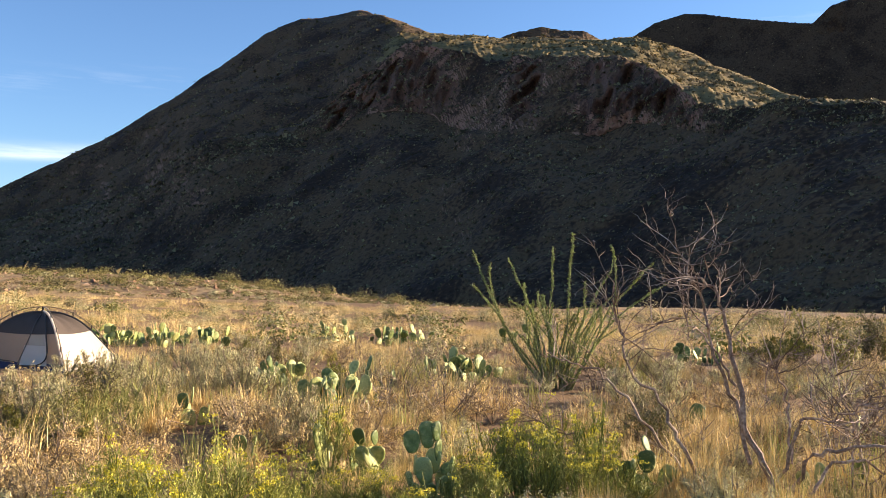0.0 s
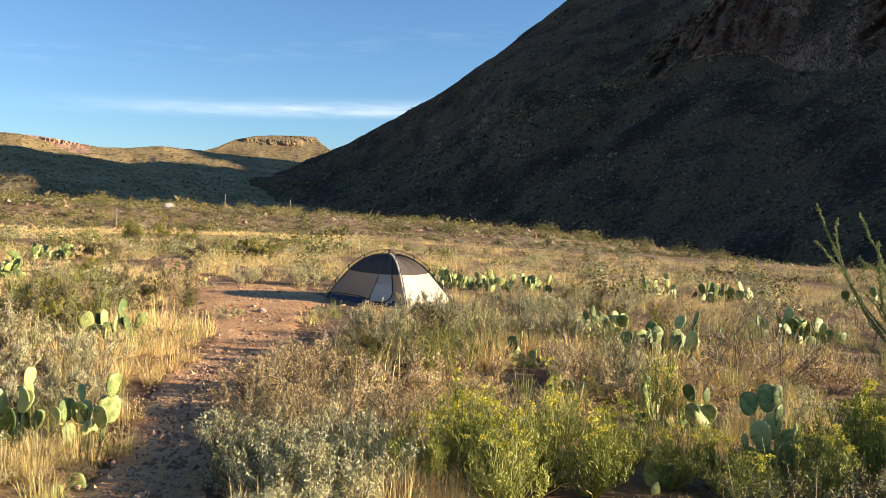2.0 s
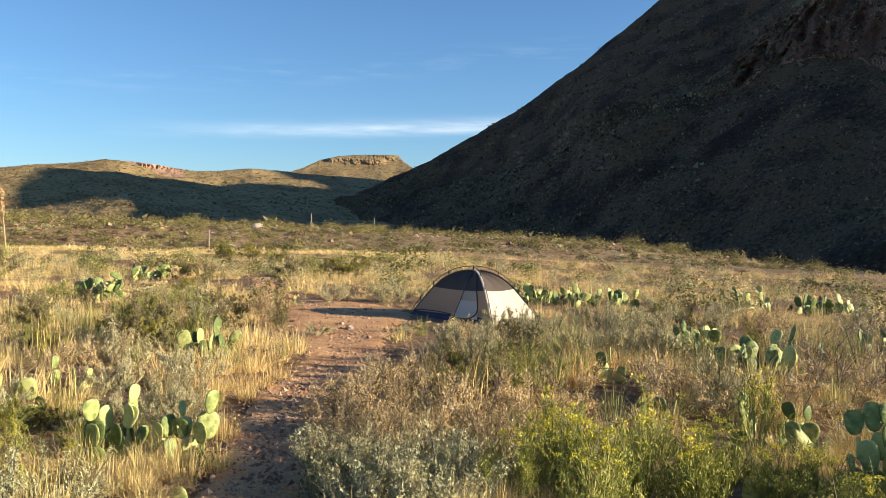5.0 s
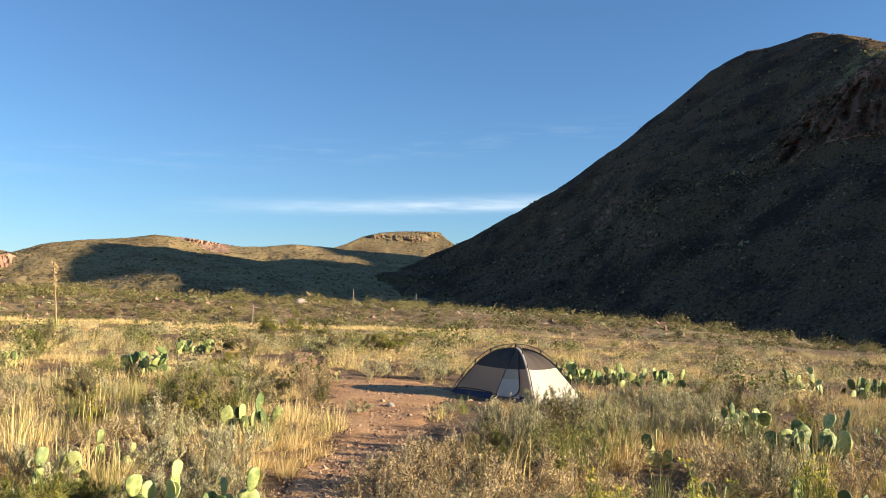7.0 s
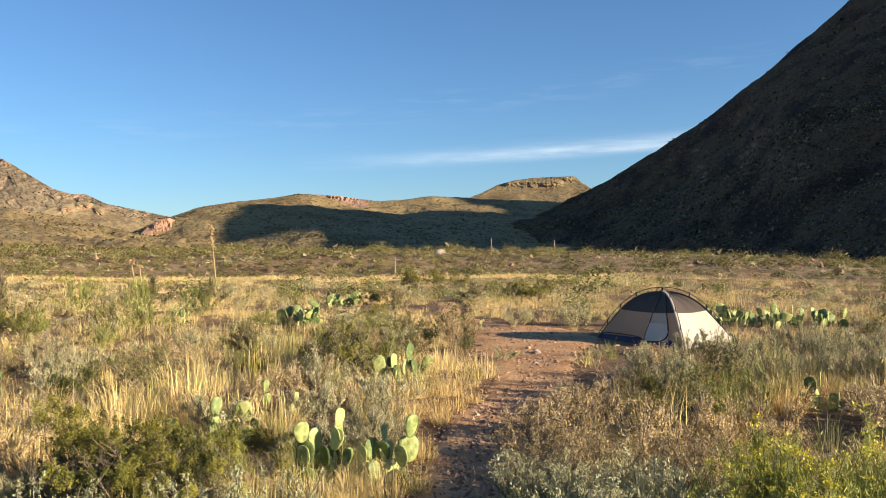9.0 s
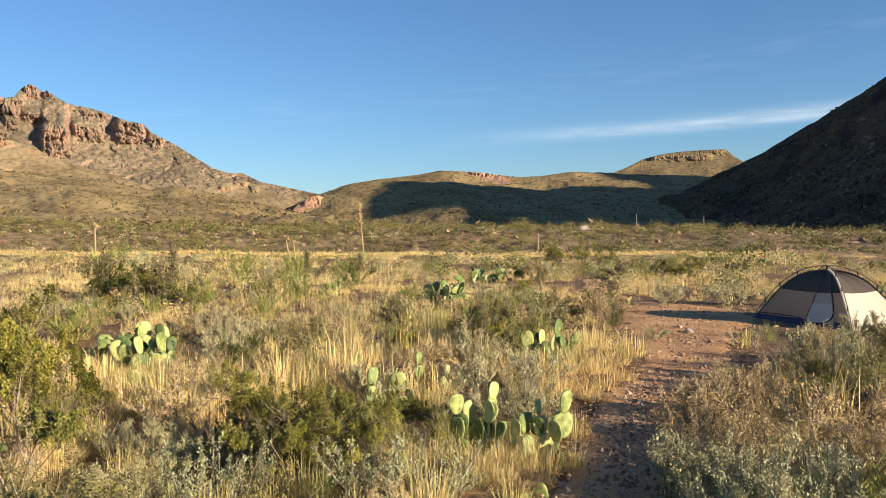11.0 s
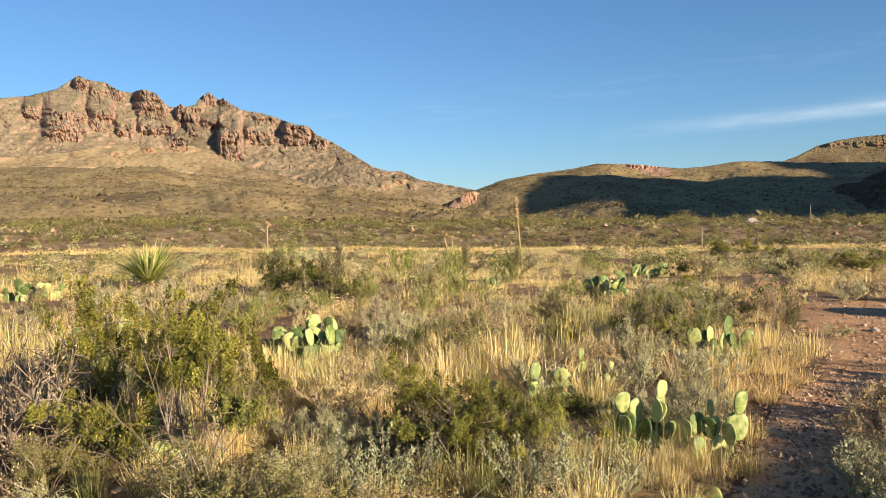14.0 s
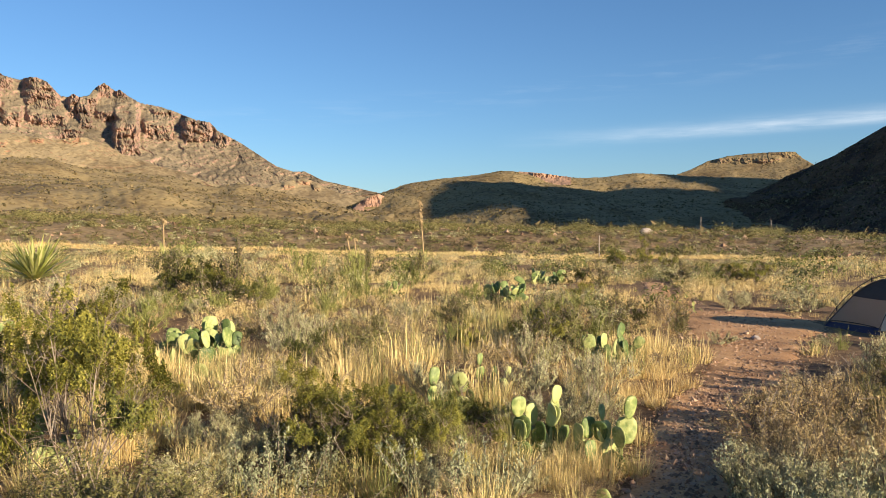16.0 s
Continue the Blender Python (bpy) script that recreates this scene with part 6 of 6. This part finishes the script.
PLACED = [  # kind, x, y, size, tallness
    ("sage_bush", -4.45, 4.35, 0.8, 0.9), ("sage_bush", -4.8, 4.5, 0.9, 1.0), ("tan_bush", -4.1, 3.45, 0.6, 0.6), ("tan_bush", -3.7, 3.4, 0.5, 0.55), ("sage_bush", -3.95, 3.1, 0.6, 0.6), ("tan_bush", -4.65, 3.3, 0.7, 0.6),
    ("creosote_bush", -5.3, 0.95, 1.0, 1.15), ("creosote_bush", -6.0, 0.95, 1.0, 1.15), ("creosote_bush", -6.7, 0.9, 1.1, 1.15), ("creosote_bush", -7.4, 1.3, 1.1, 1.05), ("creosote_bush", -6.3, 0.45, 0.9, 0.8), ("bare_bush", -6.0, -0.1, 1.0, 1.2), ("bare_bush", -6.6, -0.2, 1.05, 1.3), ("bare_bush", -7.2, 0.1, 1.1, 1.4), ("bare_bush", -6.8, 0.3, 1.0, 1.3), ("bare_bush", -6.4, 0.15, 1.2, 1.5), ("bare_bush", -6.9, 0.0, 1.3, 1.5), ("bare_bush", -7.6, -0.1, 1.2, 1.4), ("bare_bush", -7.9, 0.4, 1.2, 1.3),
    ("olive_bush", -16.8, 5.3, 1.6, 1.25), ("olive_bush", -16.2, 6.3, 1.6, 1.3), ("olive_bush", -15.2, 5.4, 1.2, 1.1), ("olive_bush", -8.1, 7.3, 1.2, 1.05), ("creosote_bush", -8.6, 7.6, 0.9, 0.75), ("creosote_bush", -8.0, 7.0, 0.8, 0.75), ("creosote_bush", -16.4, 5.6, 1.3, 0.85), ("creosote_bush", -15.6, 6.1, 1.2, 0.8), ("creosote_bush", -4.8, 2.5, 0.85, 0.8), ("creosote_bush", -5.1, 2.3, 0.9, 0.8), ("creosote_bush", -4.55, 2.75, 0.7, 0.8), ("olive_bush", -4.95, 2.45, 0.9, 0.9),
    ("creosote_bush", -4.85, 3.5, 0.62, 0.75), ("creosote_bush", -5.2, 2.9, 0.62, 0.75), ("olive_bush", -4.65, 2.75, 0.8, 0.9), ("sage_bush", -4.3, 2.75, 0.7, 0.8), ("sage_bush", -5.5, 1.95, 0.9, 1.0),
    ("sage_bush", -2.95, 4.05, 1.0, 1.0), ("sage_bush", -2.6, 3.85, 1.0, 1.0), ("sage_bush", -2.35, 4.2, 1.1, 1.1), ("tan_bush", -3.1, 4.75, 0.9, 1.0), ("tan_bush", -3.35, 4.95, 0.8, 0.9), ("tan_bush", -2.75, 4.4, 0.9, 1.1), ("tan_bush", -2.8, 4.6, 1.1, 1.0), ("sage_bush", -2.1, 3.6, 1.0, 1.0),
    ("tan_bush", -3.65, 5.1, 1.0, 0.95), ("tan_bush", -3.3, 5.2, 1.1, 1.0), ("tan_bush", -3.0, 5.45, 1.1, 1.0), ("tan_bush", -2.75, 5.7, 1.1, 1.0), ("tan_bush", -3.95, 5.8, 1.0, 1.0), ("tan_bush", -3.6, 6.1, 1.1, 1.05), ("tan_bush", -2.4, 5.0, 1.0, 1.0),
    ("sage_bush", -5.75, 5.7, 1.1, 1.0), ("sage_bush", -5.05, 4.7, 0.9, 1.0), ("sage_bush", -5.25, 5.1, 0.9, 1.0), ("sage_bush", -7.1, 6.1, 1.2, 1.0), ("tan_bush", -8.7, 8.3, 1.2, 1.0), ("sage_bush", -6.2, 4.1, 1.0, 1.0), ("sage_bush", -5.9, 5.0, 1.0, 1.0), ("tan_bush", -6.6, 5.4, 1.1, 1.0),
    ("sage_bush", -7.25, 9.75, 0.7, 0.7), ("creosote_bush", -13.25, 19.9, 1.25, 0.72), ("creosote_bush", -13.85, 19.8, 1.2, 0.7), ("creosote_bush", -18.7, 22.0, 1.4, 0.9), ("creosote_bush", -20.4, 22.9, 1.4, 0.85), ("olive_bush", -15.26, 19.5, 1.3, 0.9), ("tan_bush", -9.2, 11.0, 1.1, 1.0), ("olive_bush", -3.15, 6.9, 0.95, 0.95), ("olive_bush", -3.7, 7.4, 1.0, 1.0), ("olive_bush", -3.45, 6.5, 0.8, 0.9),
    ("sage_bush", -2.55, 10.6, 1.5, 1.1), ("sage_bush", -2.9, 10.2, 1.2, 1.1), ("sage_bush", -4.15, 13.2, 1.3, 1.0), ("sage_bush", -3.6, 12.6, 1.3, 1.0), ("sage_bush", -1.4, 8.1, 1.2, 1.1), ("sage_bush", -3.75, 9.7, 1.3, 1.1), ("sage_bush", -3.3, 9.3, 1.1, 1.0),
    ("bare_bush", -0.4, 9.8, 1.4, 0.95), ("bare_bush", 0.05, 9.6, 1.4, 0.9), ("bare_bush", -0.2, 11.2, 1.4, 0.9), ("tan_bush", -1.7, 7.5, 1.2, 1.0), ("tan_bush", -2.4, 6.8, 1.1, 1.0), ("tan_bush", -2.55, 6.2, 1.1, 1.0), ("sage_bush", -1.3, 7.6, 1.0, 1.0),
    ("snakeweed_bush", -1.92, 4.3, 1.0, 1.0), ("snakeweed_bush", -1.76, 4.65, 1.05, 1.05), ("snakeweed_bush", -1.49, 4.5, 1.1, 1.1), ("snakeweed_bush", -1.3, 4.85, 1.15, 1.15), ("snakeweed_bush", -1.02, 4.75, 1.05, 1.05), ("snakeweed_bush", -0.95, 5.2, 1.0, 1.05),
    ("snakeweed_bush", -0.85, 6.3, 1.0, 1.1), ("snakeweed_bush", -0.6, 5.2, 0.9, 0.9), ("snakeweed_bush", -0.2, 5.0, 0.9, 0.8), ("snakeweed_bush", 0.2, 5.4, 1.0, 1.0), 
    ("snakeweed_bush", 0.4, 6.1, 1.1, 1.1), ("snakeweed_bush", 0.7, 5.8, 1.15, 1.15), ("snakeweed_bush", 1.1, 6.0, 1.1, 1.1), ("snakeweed_bush", -1.35, 4.1, 1.0, 1.0), ("snakeweed_bush", 0.3, 5.75, 1.0, 0.95), ("snakeweed_bush", 0.55, 5.95, 1.05, 1.0), ("snakeweed_bush", 0.85, 6.2, 1.05, 1.0), ("snakeweed_bush", 1.25, 5.7, 1.0, 0.9), ("snakeweed_bush", 0.95, 5.6, 1.0, 0.9), ("snakeweed_bush", -0.35, 5.35, 0.9, 0.9),
    ("tan_bush", -2.85, 5.85, 1.0, 1.0), ("sage_bush", -4.0, 8.1, 1.3, 1.1), ("sage_bush", -4.4, 8.7, 1.2, 1.0), ("tan_bush", -0.7, 7.9, 1.1, 1.0), ("sage_bush", 2.8, 10.3, 1.4, 1.0), ("sage_bush", 3.3, 12.6, 1.4, 1.0), ("sage_bush", 2.4, 10.9, 1.3, 1.0), ("sage_bush", 5.0, 10.6, 1.3, 1.0),
    ("bare_bush", 3.7, 7.8, 1.5, 1.1), ("bare_bush", 4.5, 8.8, 1.5, 1.1), ("bare_bush", 3.3, 6.4, 1.3, 1.1), ("tan_bush", 2.3, 9.6, 1.2, 0.9), ("creosote_bush", 6.4, 14.6, 1.2, 0.95), ("creosote_bush", 5.9, 15.0, 1.0, 0.9), ("creosote_bush", 6.9, 15.1, 1.1, 0.9), ("olive_bush", 8.3, 16.0, 1.6, 1.2),
    ("broom_bush", -8.3, 7.45, 1.15, 1.05), ("broom_bush", -7.9, 7.8, 1.0, 1.0), ("broom_bush", -4.95, 3.25, 0.85, 0.9), ("broom_bush", -5.2, 3.35, 0.8, 0.95), ("broom_bush", -19.5, 9.5, 1.5, 1.1), ("broom_bush", -18.6, 10.6, 1.5, 1.1), ("broom_bush", -17.2, 11.3, 1.3, 1.0), ("broom_bush", -14.8, 8.6, 1.3, 1.0),
    ("sage_bush", -4.9, 11.8, 1.1, 0.95), ("sage_bush", -5.3, 11.75, 1.0, 0.85), ("sage_bush", -4.5, 11.6, 1.1, 0.9), ("sage_bush", -6.3, 10.9, 0.7, 0.6), ("sage_bush", -4.2, 11.9, 1.0, 0.85), ("sage_bush", -9.9, 13.9, 1.2, 1.0), ("tan_bush", -10.3, 12.6, 1.1, 1.0), ("olive_bush", -14.6, 15.4, 1.2, 1.0), ("creosote_bush", -16.5, 16.2, 0.9, 0.7),
    ("olive_bush", -20.5, 12.0, 1.5, 1.1), ("olive_bush", -22.2, 12.6, 1.5, 1.1), ("olive_bush", -20.8, 14.0, 1.4, 1.0), ("sage_bush", -9.0, 4.1, 1.2, 1.1), ("sage_bush", -10.2, 4.5, 1.2, 1.1), ("tan_bush", -4.6, 9.4, 1.1, 1.0), ("bare_bush", 2.2, 7.2, 1.1, 0.9),
]


def build_shrubs():
    for kind, x, y, s, tall in PLACED:
        shrub(kind, x, y, s, tall, coarse=14.0)
    g = np.random.default_rng(19)
    done = [(p[1], p[2]) for p in PLACED] + [(p[0], p[1]) for p in PEAR_SPOTS]
    kinds = ["sage_bush", "tan_bush", "bare_bush", "olive_bush", "creosote_bush", "broom_bush"]
    x, y = sector(2600, 2.6, 18, -42, 112, g)
    ok = free(x, y, 1.9, 0.25) & clear_of(x, y, [(p[0] * k, p[1] * k, p[2]) for p in PEAR_SPOTS for k in (1.0, 0.93, 0.87)], 0.22)
    count = 0
    for px, py in zip(x[ok], y[ok]):
        if count >= 400:
            break
        if min((px - a) ** 2 + (py - b) ** 2 for a, b in done) < (0.16 if math.hypot(px, py) < 9 else 0.3):
            continue
        if math.hypot(px - TENT[0] * 0.88, py - TENT[1] * 0.88) < 1.5:
            continue
        right = px > -3
        kind = kinds[int(g.choice(6, p=[0.44, 0.36, 0.12, 0.03, 0.02, 0.03] if right else [0.30, 0.32, 0.05, 0.15, 0.08, 0.10]))]
        shrub(kind, float(px), float(py), float(g.uniform(0.6, 1.15)) * (0.7 if kind == "creosote_bush" else 1), float(g.uniform(0.75, 1.05)))
        done.append((px, py))
        count += 1


def rock_thing(x, y, s, mat, label, seed):
    g = np.random.default_rng(seed)
    bm = bmesh.new()
    bmesh.ops.create_icosphere(bm, subdivisions=2, radius=1)
    for v in bm.verts:
        k = 1 + 0.35 * noise.noise(v.co * 1.3 + Vector((seed, 0, 0))) + 0.12 * noise.noise(v.co * 4)
        v.co = Vector((v.co.x * k * s, v.co.y * k * s * 0.8, v.co.z * k * s * 0.6))
    me = bpy.data.meshes.new("rock")
    bm.to_mesh(me)
    bm.free()
    me.materials.append(M[mat])
    ob = new("rock", me)
    ob.matrix_basis = pose(x, y, float(ground_z(x, y)) + s * 0.2, 0, 0, float(g.uniform(0, 360)))
    tagged(ob, label, "rock", "rocks")


build_ground()
build_trail()
build_mountains()
build_stock()
pads += [pad_mesh("pad", w, 0.24, 0.03, np.random.default_rng(i)) for i, w in enumerate((0.195, 0.17, 0.21))]
build_tent()
for i, (px, py, n, spread, size) in enumerate(PEARS):
    prickly_pear(px, py, n, spread, size, turn=37 * i % 360, seed=i, face=-108)
for i, (px, py, rows) in enumerate(SET_PEARS):
    set_pear(px, py, rows, i)
build_ocotillo()
build_dead_tree()
build_yucca()
build_stalks()
build_shrubs()
for i, (px, py, sz) in enumerate(((-4.45, 1.75, 1.0), (-4.62, 2.05, 0.8), (-3.95, 2.5, 1.0), (-3.8, 2.75, 0.9), (-4.8, 1.6, 0.7), (-5.1, 3.05, 0.8), (-2.6, 3.75, 1.0), (-2.3, 3.7, 1.0), (-2.95, 3.95, 0.9), (-2.1, 3.95, 1.0))):
    silver_bush(px, py, sz, i)
rock_thing(*at(40.1, 62), 0.55, "pale_stone", "pale boulder standing out on the terrace bank", 3)
rock_thing(-7.25, 10.6, 0.085, "pale_stone", "pale stone at the edge of the path", 4)
rock_thing(-7.6, 10.9, 0.06, "stone", "reddish stone at the edge of the path", 5)
for i in range(14):
    rock_thing(-5.3 - 0.07 * i + 0.05 * (i % 3), 0.72 - 0.05 * i + 0.09 * (i % 4), 0.03 + 0.010 * (i % 4), "stone", "small flat reddish stone on bare soil", 10 + i)
build_grass()
build_gravel()
build_scrub()
build_low_scrub()
build_terrace_bushes()
